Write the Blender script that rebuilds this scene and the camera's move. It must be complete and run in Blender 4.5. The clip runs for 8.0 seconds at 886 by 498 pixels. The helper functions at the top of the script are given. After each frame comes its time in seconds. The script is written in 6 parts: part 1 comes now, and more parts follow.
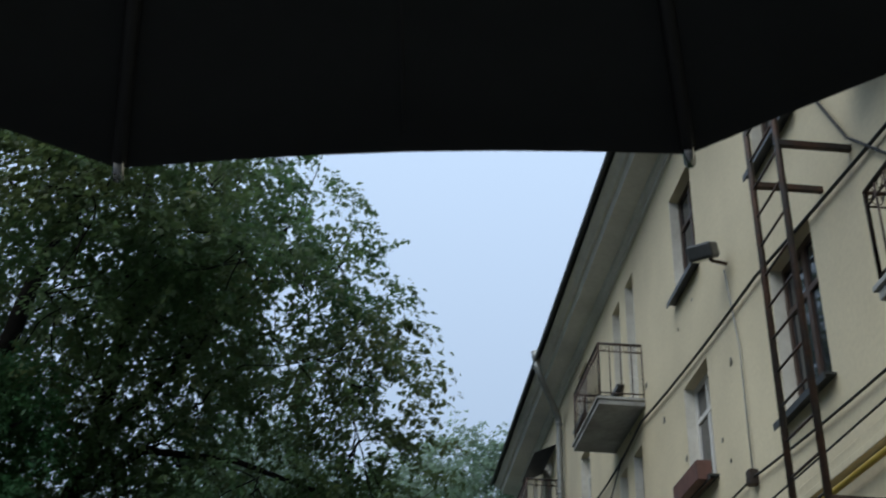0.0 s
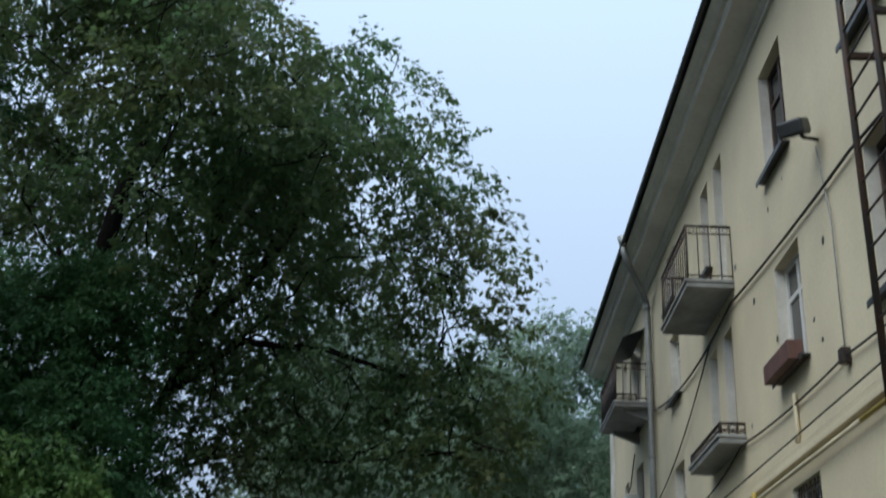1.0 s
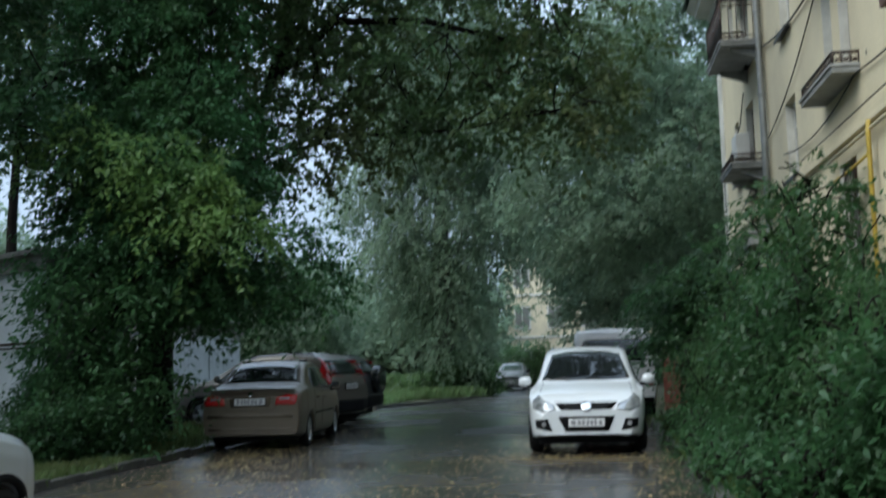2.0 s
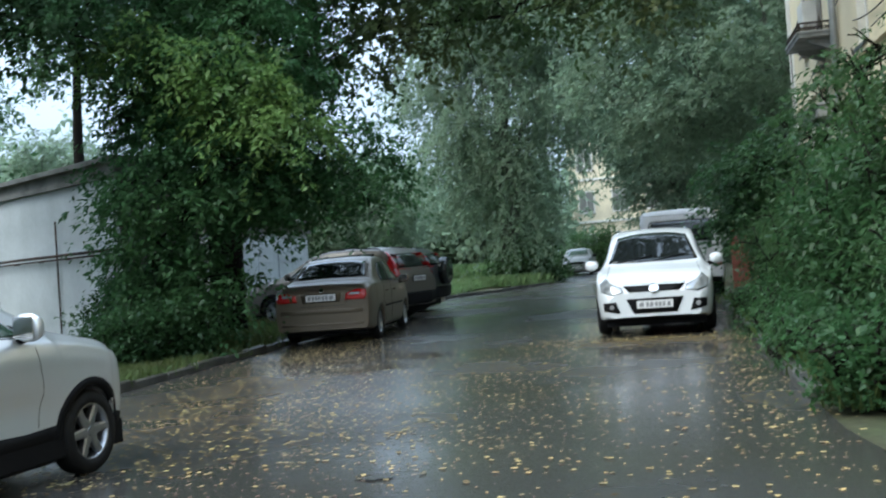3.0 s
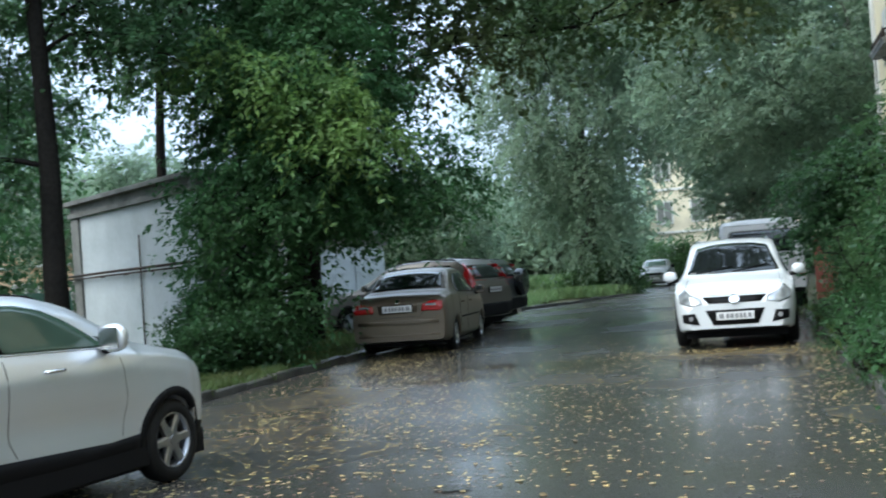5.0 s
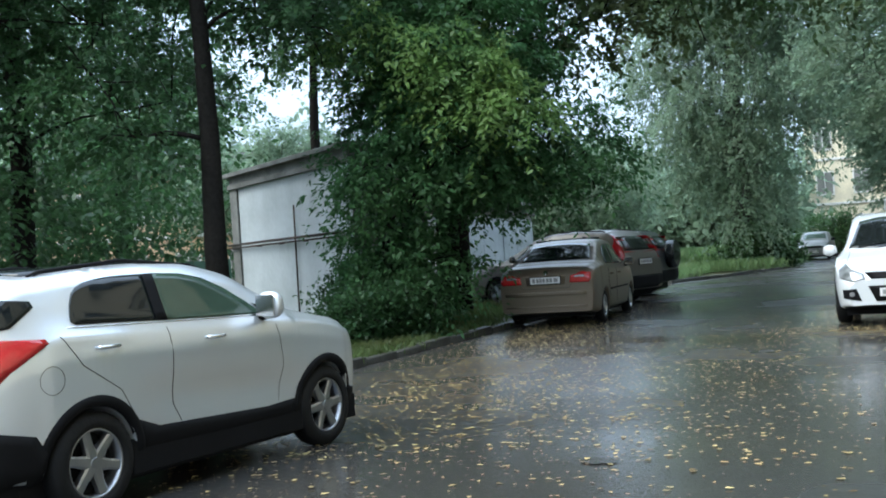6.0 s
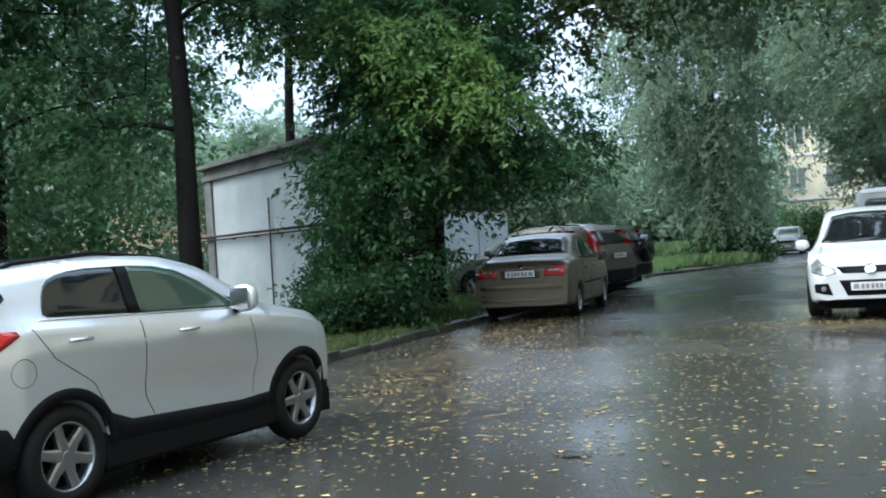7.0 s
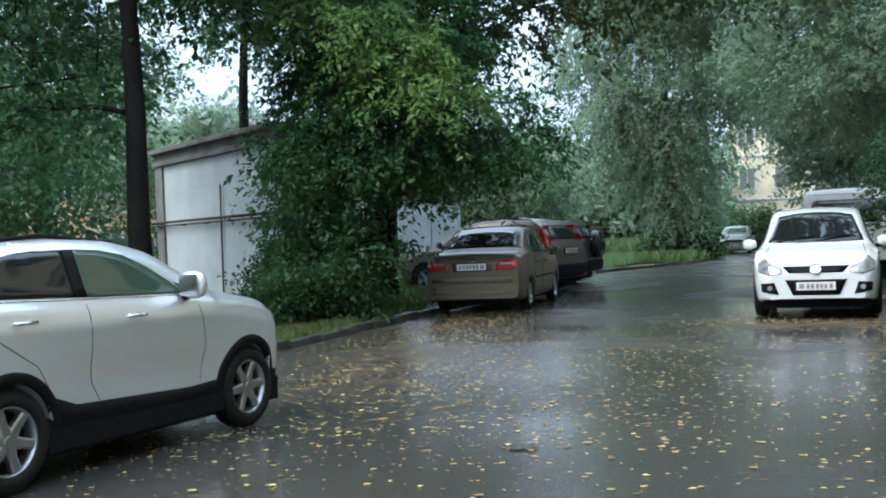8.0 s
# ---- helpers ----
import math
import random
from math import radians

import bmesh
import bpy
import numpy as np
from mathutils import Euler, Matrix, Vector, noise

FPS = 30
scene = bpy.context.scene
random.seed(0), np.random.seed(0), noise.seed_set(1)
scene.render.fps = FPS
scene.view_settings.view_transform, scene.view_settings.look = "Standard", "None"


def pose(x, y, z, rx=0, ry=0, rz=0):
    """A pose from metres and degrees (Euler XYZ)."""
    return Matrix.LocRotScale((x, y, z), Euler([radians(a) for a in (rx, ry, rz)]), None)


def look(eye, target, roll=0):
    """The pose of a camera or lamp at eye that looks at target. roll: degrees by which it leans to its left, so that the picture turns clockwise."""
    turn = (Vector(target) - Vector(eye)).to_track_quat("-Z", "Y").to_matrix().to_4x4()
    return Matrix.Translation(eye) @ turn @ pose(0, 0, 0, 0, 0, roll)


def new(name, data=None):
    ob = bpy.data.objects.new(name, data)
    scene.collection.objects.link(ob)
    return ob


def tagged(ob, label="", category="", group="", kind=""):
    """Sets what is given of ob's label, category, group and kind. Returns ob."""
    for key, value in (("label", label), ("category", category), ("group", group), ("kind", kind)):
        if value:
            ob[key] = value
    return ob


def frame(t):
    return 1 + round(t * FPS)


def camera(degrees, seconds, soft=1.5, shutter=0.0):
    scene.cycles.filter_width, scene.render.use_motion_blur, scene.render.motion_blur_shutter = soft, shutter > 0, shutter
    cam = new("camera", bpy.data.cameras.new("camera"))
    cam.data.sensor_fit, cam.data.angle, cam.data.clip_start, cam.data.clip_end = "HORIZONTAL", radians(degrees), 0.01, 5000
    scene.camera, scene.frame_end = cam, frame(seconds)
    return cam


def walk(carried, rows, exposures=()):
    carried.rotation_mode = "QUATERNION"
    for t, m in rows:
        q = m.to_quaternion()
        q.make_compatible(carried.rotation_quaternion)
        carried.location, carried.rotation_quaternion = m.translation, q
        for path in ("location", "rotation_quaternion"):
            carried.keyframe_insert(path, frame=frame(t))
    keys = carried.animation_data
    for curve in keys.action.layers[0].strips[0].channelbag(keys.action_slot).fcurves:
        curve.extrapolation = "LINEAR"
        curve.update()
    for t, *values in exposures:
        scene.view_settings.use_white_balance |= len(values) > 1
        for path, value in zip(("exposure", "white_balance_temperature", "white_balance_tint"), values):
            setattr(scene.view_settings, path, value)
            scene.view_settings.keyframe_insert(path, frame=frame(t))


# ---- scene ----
EYE = 1.4


def view(yaw, pitch, roll, x=0.0, y=0.0, z=EYE):
    """A camera pose: turned left by yaw, up by pitch, then leant about its own axis by roll."""
    return pose(x, y, z, 0, 0, yaw) @ pose(0, 0, 0, pitch) @ pose(0, 0, 0, 0, roll) @ pose(0, 0, 0, 90)


cam = camera(44.84, 8.0, soft=1.9, shutter=0.4)
walk(cam, [
    (0.0, view(-2.12, 30.12, -2.45, -0.025, -0.009, 1.417)),
    (0.5, view(1.2, 27.54, -3.99)),
    (1.0, view(2.67, 24.08, -2.92, 0.0, 0.02, 1.385)),
    (1.5, view(3.99, 16.7, -1.74, 0.0, 0.01, 1.395)),
    (2.0, view(8.04, 6.22, 1.63)),
    (2.2, view(7.85, 5.08, 2.76)),
    (3.3, view(12.78, -0.12, 4.7)),
    (3.5, view(13.0, 0.28, 4.87)),
    (4.0, view(13.42, 1.39, 4.8)),
    (4.2, view(13.32, 1.52, 4.7)),
    (5.3, view(18.85, 1.19, 4.3)),
    (5.5, view(21.71, 0.81, 4.51)),
    (6.0, view(23.67, 0.46, 3.84)),
    (6.5, view(23.42, 0.28, 3.65)),
    (7.0, view(22.37, 0.02, 3.64)),
    (7.5, view(21.0, 0.08, 3.7)),
    (8.0, view(19.85, -0.55, 2.3)),
], exposures=[(0.0, 0.0, 6500, 3), (1.0, 0.2, 6500, 3), (1.5, 0.36, 6500, 2), (2.2, 0.9, 6500, 0), (3.3, 1.4, 6500, 0), (8.0, 1.55, 6500, 1)])

# overcast, rainy daylight
world = bpy.data.worlds.new("world")
scene.world = world
world.use_nodes = True
wn = world.node_tree.nodes
wl = world.node_tree.links
wn.clear()
w_out = wn.new("ShaderNodeOutputWorld")
w_bg = wn.new("ShaderNodeBackground")
w_sky = wn.new("ShaderNodeTexSky")
w_sky.sky_type = "NISHITA"
w_sky.sun_disc = False
w_sky.sun_elevation = radians(50)
w_sky.sun_rotation = radians(200)
w_sky.dust_density = 4.0
w_mix = wn.new("ShaderNodeMixRGB")
w_mix.inputs["Fac"].default_value = 0.86
w_mix.inputs["Color2"].default_value = (6.6, 8.15, 11.2, 1)
wl.new(w_sky.outputs["Color"], w_mix.inputs["Color1"])
wl.new(w_mix.outputs["Color"], w_bg.inputs["Color"])
# an overcast sky grows brighter towards the zenith
w_tc = wn.new("ShaderNodeTexCoord")
w_sep = wn.new("ShaderNodeSeparateXYZ")
w_map = wn.new("ShaderNodeMapRange")
w_map.inputs["To Min"].default_value, w_map.inputs["To Max"].default_value = 0.048, 0.144
wl.new(w_tc.outputs["Generated"], w_sep.inputs[0])
wl.new(w_sep.outputs["Z"], w_map.inputs["Value"])
wl.new(w_map.outputs[0], w_bg.inputs["Strength"])
wl.new(w_bg.outputs["Background"], w_out.inputs["Surface"])

sun_data = bpy.data.lights.new("sun", "SUN")
sun_data.energy = 1.5
sun_data.angle = radians(50)
sun_data.color = (1.0, 0.97, 0.93)
sun = new("sun", sun_data)
sun.matrix_world = look((-24, -6, 36), (0, 15, 0))


def material(name, base, rough=0.6, metal=0.0, grain=0.15, scale=8.0, big=1.2, bump=0.0, second=None, spec=0.5, coat=0.0, sheen_var=0.0, per_object=0.0, per_island=0.0, subsurface=0.0, bump_scale=None, trans=0.0):
    """A surface with grain and larger stains, relief, and a shift of shade from piece to piece."""
    m = bpy.data.materials.new(name)
    m.use_nodes = True
    n, l = m.node_tree.nodes, m.node_tree.links
    n.clear()
    out = n.new("ShaderNodeOutputMaterial")
    b = n.new("ShaderNodeBsdfPrincipled")
    l.new(b.outputs[0], out.inputs[0])
    tc = n.new("ShaderNodeTexCoord")
    t1 = n.new("ShaderNodeTexNoise")
    t1.inputs["Scale"].default_value = scale
    t1.inputs["Detail"].default_value = 8
    t2 = n.new("ShaderNodeTexNoise")
    t2.inputs["Scale"].default_value = big
    t2.inputs["Detail"].default_value = 4
    for t in (t1, t2):
        l.new(tc.outputs["Object"], t.inputs["Vector"])
    mix = n.new("ShaderNodeMixRGB")
    other = second or tuple(c * (1 - 2 * grain) for c in base)
    mix.inputs["Color1"].default_value = (*base, 1)
    mix.inputs["Color2"].default_value = (*other, 1)
    ramp = n.new("ShaderNodeValToRGB")
    ramp.color_ramp.elements[0].position, ramp.color_ramp.elements[1].position = 0.38, 0.68
    l.new(t2.outputs["Fac"], ramp.inputs["Fac"])
    l.new(ramp.outputs["Color"], mix.inputs["Fac"])
    hsv = n.new("ShaderNodeHueSaturation")
    l.new(mix.outputs[0], hsv.inputs["Color"])
    val = n.new("ShaderNodeMapRange")
    val.inputs["From Min"].default_value, val.inputs["From Max"].default_value = 0.25, 0.75
    val.inputs["To Min"].default_value, val.inputs["To Max"].default_value = 1 - grain, 1 + grain
    l.new(t1.outputs["Fac"], val.inputs["Value"])
    value = val.outputs[0]
    for amount, node, socket in ((per_object, "ShaderNodeObjectInfo", "Random"), (per_island, "ShaderNodeNewGeometry", "Random Per Island")):
        if amount:
            src = n.new(node)
            r = n.new("ShaderNodeMapRange")
            r.inputs["To Min"].default_value, r.inputs["To Max"].default_value = 1 - amount, 1 + amount
            l.new(src.outputs[socket], r.inputs["Value"])
            mul = n.new("ShaderNodeMath")
            mul.operation = "MULTIPLY"
            l.new(value, mul.inputs[0])
            l.new(r.outputs[0], mul.inputs[1])
            value = mul.outputs[0]
    l.new(value, hsv.inputs["Value"])
    l.new(hsv.outputs[0], b.inputs["Base Color"])
    b.inputs["Roughness"].default_value = rough
    if sheen_var:
        rr = n.new("ShaderNodeMapRange")
        rr.inputs["To Min"].default_value, rr.inputs["To Max"].default_value = max(0.02, rough - sheen_var), min(1, rough + sheen_var)
        rr.inputs["From Min"].default_value, rr.inputs["From Max"].default_value = 0.35, 0.65
        l.new(t2.outputs["Fac"], rr.inputs["Value"])
        l.new(rr.outputs[0], b.inputs["Roughness"])
    b.inputs["Metallic"].default_value = metal
    b.inputs["Specular IOR Level"].default_value = spec
    b.inputs["Coat Weight"].default_value = coat
    b.inputs["Coat Roughness"].default_value = 0.06
    if trans:
        b.inputs["Transmission Weight"].default_value = trans
    if bump:
        bn = n.new("ShaderNodeBump")
        bn.inputs["Strength"].default_value = bump
        bn.inputs["Distance"].default_value = 0.02
        src = t1
        if bump_scale:
            src = n.new("ShaderNodeTexNoise")
            src.inputs["Scale"].default_value = bump_scale
            l.new(tc.outputs["Object"], src.inputs["Vector"])
        l.new(src.outputs["Fac"], bn.inputs["Height"])
        l.new(bn.outputs[0], b.inputs["Normal"])
    return m


def leaf_material(name, base, second, vary=0.22, through_light=0.55, big=0.5):
    """Leaves: shade from leaf to leaf, larger drifts of hue, light passing through."""
    m = material(name, base, rough=0.45, grain=0.12, scale=3.0, big=big, second=second, per_island=vary, spec=0.45)
    n, l = m.node_tree.nodes, m.node_tree.links
    b = next(x for x in n if x.type == "BSDF_PRINCIPLED")
    out = next(x for x in n if x.type == "OUTPUT_MATERIAL")
    t = n.new("ShaderNodeBsdfTranslucent")
    mix = n.new("ShaderNodeMixShader")
    mix.inputs[0].default_value = through_light
    l.new(b.inputs["Base Color"].links[0].from_socket, t.inputs["Color"])
    l.new(b.outputs[0], mix.inputs[1])
    l.new(t.outputs[0], mix.inputs[2])
    l.new(mix.outputs[0], out.inputs[0])
    return m


M = {}
M["asphalt"] = material("wet_asphalt", (0.052, 0.049, 0.044), 0.22, grain=0.6, scale=55, big=0.3, bump=0.09, second=(0.034, 0.034, 0.034), sheen_var=0.13, bump_scale=9.0, spec=0.5)
M["soil"] = material("soil_and_grass", (0.045, 0.055, 0.022), 0.9, grain=0.3, scale=12, big=0.8, bump=0.5, second=(0.05, 0.04, 0.025))
M["kerb"] = material("wet_concrete_kerb", (0.08, 0.078, 0.07), 0.5, grain=0.3, scale=14, big=2, bump=0.3, per_object=0.12)
M["plaster"] = material("cream_plaster", (0.67, 0.585, 0.41), 0.85, grain=0.06, scale=18, big=0.45, bump=0.12, second=(0.54, 0.47, 0.33))
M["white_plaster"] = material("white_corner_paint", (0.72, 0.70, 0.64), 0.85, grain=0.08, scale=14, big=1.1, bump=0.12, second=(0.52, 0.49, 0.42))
M["cornice"] = material("grey_painted_cornice", (0.66, 0.65, 0.60), 0.8, grain=0.08, scale=10, big=0.8, bump=0.1, second=(0.54, 0.53, 0.49))
M["roof_tin"] = material("dark_roof_tin", (0.07, 0.075, 0.08), 0.45, 0.5, grain=0.2, scale=5, big=1)
M["balcony"] = material("grey_balcony_concrete", (0.33, 0.33, 0.32), 0.8, grain=0.15, scale=9, big=1.3, bump=0.2, second=(0.2, 0.2, 0.19))
M["iron"] = material("rusty_black_iron", (0.035, 0.03, 0.028), 0.55, 0.4, grain=0.35, scale=30, big=4, second=(0.07, 0.035, 0.022))
M["zinc"] = material("zinc_drainpipe", (0.3, 0.31, 0.31), 0.5, 0.5, grain=0.15, scale=8, big=1.5)
M["yellow"] = material("yellow_gas_pipe_paint", (0.50, 0.35, 0.06), 0.5, grain=0.12, scale=12, big=3)
M["frame_white"] = material("white_window_frame", (0.66, 0.65, 0.62), 0.5, grain=0.08, scale=12, big=3)
M["frame_brown"] = material("brown_window_frame", (0.06, 0.035, 0.025), 0.5, grain=0.2, scale=12, big=3)
M["curtain"] = material("white_curtain", (0.55, 0.55, 0.53), 0.9, grain=0.2, scale=5, big=6)
# near-black colour that stands in for the shade of unlit rooms
M["room_shade"] = material("room_shade_black", (0.02, 0.02, 0.02), 0.9, grain=0.1)
M["box_red"] = material("red_brown_flower_box", (0.13, 0.06, 0.048), 0.6, grain=0.15, scale=9, big=4)
M["cable"] = material("black_cable", (0.015, 0.015, 0.015), 0.6)
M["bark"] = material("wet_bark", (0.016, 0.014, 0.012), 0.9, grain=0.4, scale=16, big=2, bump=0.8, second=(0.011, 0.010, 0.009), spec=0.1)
# bark of the far trees: its pale grey stands in for rain haze
M["bark_hazed"] = material("hazed_furrowed_bark", (0.10, 0.098, 0.088), 0.9, grain=0.35, scale=14, big=1.5, bump=0.8, second=(0.07, 0.068, 0.06), spec=0.1)
M["leaf_dark"] = leaf_material("dark_green_leaves", (0.05, 0.112, 0.042), (0.038, 0.09, 0.036))
M["leaf_mid"] = leaf_material("green_leaves", (0.075, 0.145, 0.055), (0.055, 0.12, 0.05))
M["leaf_olive"] = leaf_material("olive_autumn_leaves", (0.075, 0.14, 0.055), (0.12, 0.14, 0.055), big=0.35)
M["leaf_maple"] = leaf_material("yellowing_maple_leaves", (0.055, 0.145, 0.058), (0.07, 0.155, 0.055), big=0.4)
# leaves of the far trees: rain haze is mixed into these two colours
M["leaf_hazed"] = leaf_material("hazed_green_leaves", (0.235, 0.315, 0.215), (0.19, 0.275, 0.18), vary=0.14, through_light=0.7)
M["leaf_half_hazed"] = leaf_material("half_hazed_leaves", (0.19, 0.27, 0.17), (0.15, 0.235, 0.135))
M["leaf_bush"] = leaf_material("fresh_bush_leaves", (0.058, 0.135, 0.05), (0.042, 0.10, 0.042), big=1.5)
M["leaf_turned"] = leaf_material("turning_yellow_green_leaves", (0.165, 0.27, 0.08), (0.12, 0.225, 0.07), big=0.9)
M["litter"] = leaf_material("brown_leaf_litter", (0.30, 0.21, 0.11), (0.19, 0.125, 0.065), vary=0.5, through_light=0.05, big=3)
M["lawn"] = leaf_material("bright_lawn_grass", (0.16, 0.27, 0.11), (0.19, 0.26, 0.12), big=0.7)
M["grass"] = leaf_material("wet_grass", (0.085, 0.145, 0.045), (0.12, 0.14, 0.055), big=0.7)
M["fallen"] = leaf_material("fallen_yellow_leaves", (0.50, 0.40, 0.17), (0.30, 0.19, 0.08), vary=0.65, through_light=0.1, big=3)
M["garage"] = material("white_painted_garage_wall", (0.52, 0.56, 0.585), 0.8, grain=0.06, scale=7, big=0.9, bump=0.1, second=(0.42, 0.46, 0.48))
M["garage_trim"] = material("weathered_grey_concrete", (0.2, 0.2, 0.19), 0.85, grain=0.2, scale=9, big=1.5, bump=0.2)
M["far_cream"] = material("pale_yellow_far_facade", (0.68, 0.60, 0.44), 0.85, grain=0.1, scale=4, big=0.6, second=(0.56, 0.50, 0.38))
M["brick_red"] = material("dull_red_fence_paint", (0.32, 0.10, 0.075), 0.75, grain=0.2, scale=8, big=1.5, bump=0.2)
M["green_paint"] = material("faded_green_fence_paint", (0.05, 0.16, 0.11), 0.6, grain=0.15, scale=8, big=1.5, second=(0.07, 0.13, 0.09))
M["umbrella"] = material("black_umbrella_cloth", (0.015, 0.017, 0.017), 0.75, grain=0.15, scale=60, big=5)
M["steel"] = material("bright_steel", (0.5, 0.5, 0.5), 0.25, 1.0, grain=0.05)
M["glass"] = material("window_glass", (0.02, 0.024, 0.028), 0.04, grain=0.05, spec=0.8)


def link(name, bm, mat, parent=None, label="", smooth=False):
    me = bpy.data.meshes.new(name)
    bm.to_mesh(me)
    bm.free()
    if smooth:
        for p in me.polygons:
            p.use_smooth = True
    for mm in (mat if isinstance(mat, (list, tuple)) else [mat]):
        me.materials.append(mm)
    ob = new(name, me)
    if parent:
        ob.parent = parent
    if label:
        tagged(ob, label=label)
    return ob


part = link


def box(bm, x0, y0, z0, x1, y1, z1, bevel=0.0, m=None, mat=0):
    vs = [bm.verts.new(((x0, x1)[i & 1], (y0, y1)[i >> 1 & 1], (z0, z1)[i >> 2])) for i in range(8)]
    fs = [bm.faces.new([vs[k] for k in f]) for f in ((0, 2, 3, 1), (4, 5, 7, 6), (0, 1, 5, 4), (2, 6, 7, 3), (0, 4, 6, 2), (1, 3, 7, 5))]
    for f in fs:
        f.material_index = mat
    if bevel:
        es = list({e for f in fs for e in f.edges})
        r = bmesh.ops.bevel(bm, geom=es, offset=bevel, segments=2, affect="EDGES", profile=0.5)
        vs = list({v for f in r["faces"] for v in f.verts} | {v for v in vs if v.is_valid})
    if m is not None:
        for v in vs:
            v.co = m @ v.co
    return vs


def tube(bm, pts, r0, r1=None, sides=8, mat=0, cap=True):
    """A tapered tube along points."""
    r1 = r0 if r1 is None else r1
    pts = [Vector(p) for p in pts]
    rings = []
    up = Vector((0.13, 0.21, 0.97))
    for i, p in enumerate(pts):
        d = (pts[min(i + 1, len(pts) - 1)] - pts[max(i - 1, 0)]).normalized()
        a = d.cross(up if abs(d.dot(up)) < 0.95 else Vector((1, 0, 0))).normalized()
        b = d.cross(a)
        r = r0 + (r1 - r0) * i / (len(pts) - 1)
        rings.append([bm.verts.new(p + (a * math.cos(k * math.tau / sides) + b * math.sin(k * math.tau / sides)) * r) for k in range(sides)])
    for a, b in zip(rings, rings[1:]):
        for k in range(sides):
            f = bm.faces.new((a[k], a[(k + 1) % sides], b[(k + 1) % sides], b[k]))
            f.material_index = mat
            f.smooth = True
    if cap:
        for ring in (rings[0], rings[-1]):
            f = bm.faces.new(ring if ring is rings[-1] else ring[::-1])
            f.material_index = mat


def empty(name, at=(0, 0, 0), rz=0.0):
    ob = new(name)
    ob.matrix_basis = pose(*at, 0, 0, rz)
    return ob

# ---------------------------------------------------------------- ground and road
KERB_X, EDGE_X = -6.9, 1.05


def sheet(name, x0, y0, x1, y1, z, nx, ny, mat, bumpy=0.0):
    bm = bmesh.new()
    rows = []
    for j in range(ny + 1):
        row = []
        for i in range(nx + 1):
            x, y = x0 + (x1 - x0) * i / nx, y0 + (y1 - y0) * j / ny
            row.append(bm.verts.new((x, y, z + bumpy * noise.noise(Vector((x * 0.7, y * 0.7, 3))))))
        rows.append(row)
    for a, b in zip(rows, rows[1:]):
        for i in range(nx):
            bm.faces.new((a[i], a[i + 1], b[i + 1], b[i])).smooth = True
    return link(name, bm, mat)


ground = tagged(sheet("ground", -900, -900, 900, 900, -0.03, 8, 8, M["soil"]), "dark earth and thin grass under the trees", "ground", kind="structure")

# the road: a strip that bends right far off
bm = bmesh.new()
edges = [(-30, KERB_X, EDGE_X + 3.0), (-2, KERB_X, EDGE_X + 2.2), (4, KERB_X, EDGE_X + 0.6), (8, KERB_X, EDGE_X + 0.1), (12, KERB_X, EDGE_X), (18, KERB_X - 0.1, EDGE_X), (25, KERB_X - 0.3, EDGE_X),
         (32, KERB_X - 0.5, EDGE_X), (37, -7.5, EDGE_X), (41, -6.2, EDGE_X + 0.2), (46, -4.9, EDGE_X + 0.6), (55, -5.2, EDGE_X + 1), (75, -6.0, EDGE_X + 1), (110, -7, EDGE_X + 2)]
left = [bm.verts.new((a, y, 0)) for y, a, b in edges]
mid = [bm.verts.new(((a + b) / 2, y, 0.02)) for y, a, b in edges]
right = [bm.verts.new((b, y, 0)) for y, a, b in edges]
for i in range(len(edges) - 1):
    bm.faces.new((left[i], mid[i], mid[i + 1], left[i + 1])).smooth = True
    bm.faces.new((mid[i], right[i], right[i + 1], mid[i + 1])).smooth = True
road = tagged(link("road", bm, M["asphalt"]), "wet dark asphalt road with puddles and fallen leaves", "road", kind="structure")

# raised verges on both sides
verge_l = tagged(sheet("verge_1", -60, -10, KERB_X - 0.22, 34, 0.07, 90, 80, M["soil"], 0.05), "earth verge with thin wet grass beside the kerb", "verge", kind="structure")
verge_far = tagged(sheet("verge_2", -60, 38, -8.0, 80, 0.06, 50, 40, M["soil"], 0.05), "green lawn beyond the parked cars", "verge", kind="structure")
verge_r = tagged(sheet("verge_3", EDGE_X + 0.75, 8.5, 5.5, 60, 0.06, 10, 60, M["soil"], 0.05), "planted strip in front of the house", "verge", kind="structure")


def kerb_run(name, pts, label):
    """Kerb stones along a line, each a block of its own."""
    holder = tagged(new(name), label, "kerb", kind="structure")
    bm = bmesh.new()
    box(bm, 0, -0.08, -0.1, 0.985, 0.08, 0.105, 0.018)
    me = bpy.data.meshes.new("kerb_stone")
    bm.to_mesh(me)
    bm.free()
    me.materials.append(M["kerb"])
    rnd = random.Random(5)
    for (xa, ya), (xb, yb) in zip(pts, pts[1:]):
        d = Vector((xb - xa, yb - ya, 0))
        n = max(1, round(d.length))
        for i in range(n):
            p = Vector((xa, ya, 0)) + d * i / n
            s = new("kerb_stone", me)
            s.matrix_basis = pose(p.x, p.y, rnd.uniform(-0.025, 0.015), rnd.uniform(-1.5, 1.5), rnd.uniform(-1, 1), math.degrees(math.atan2(d.y, d.x)) + rnd.uniform(-0.8, 0.8)) @ Matrix.Diagonal((d.length / n, 1, 1, 1))
            s.parent = holder


kerb_run("kerb_1", [(KERB_X - 0.1, 2), (KERB_X - 0.1, 12), (KERB_X - 0.2, 18), (KERB_X - 0.45, 26)], "wet grey concrete kerb stones along the verge")
kerb_run("kerb_2", [(-7.7, 36.6), (-6.35, 41), (-5.05, 46)], "low concrete kerb round the lawn")
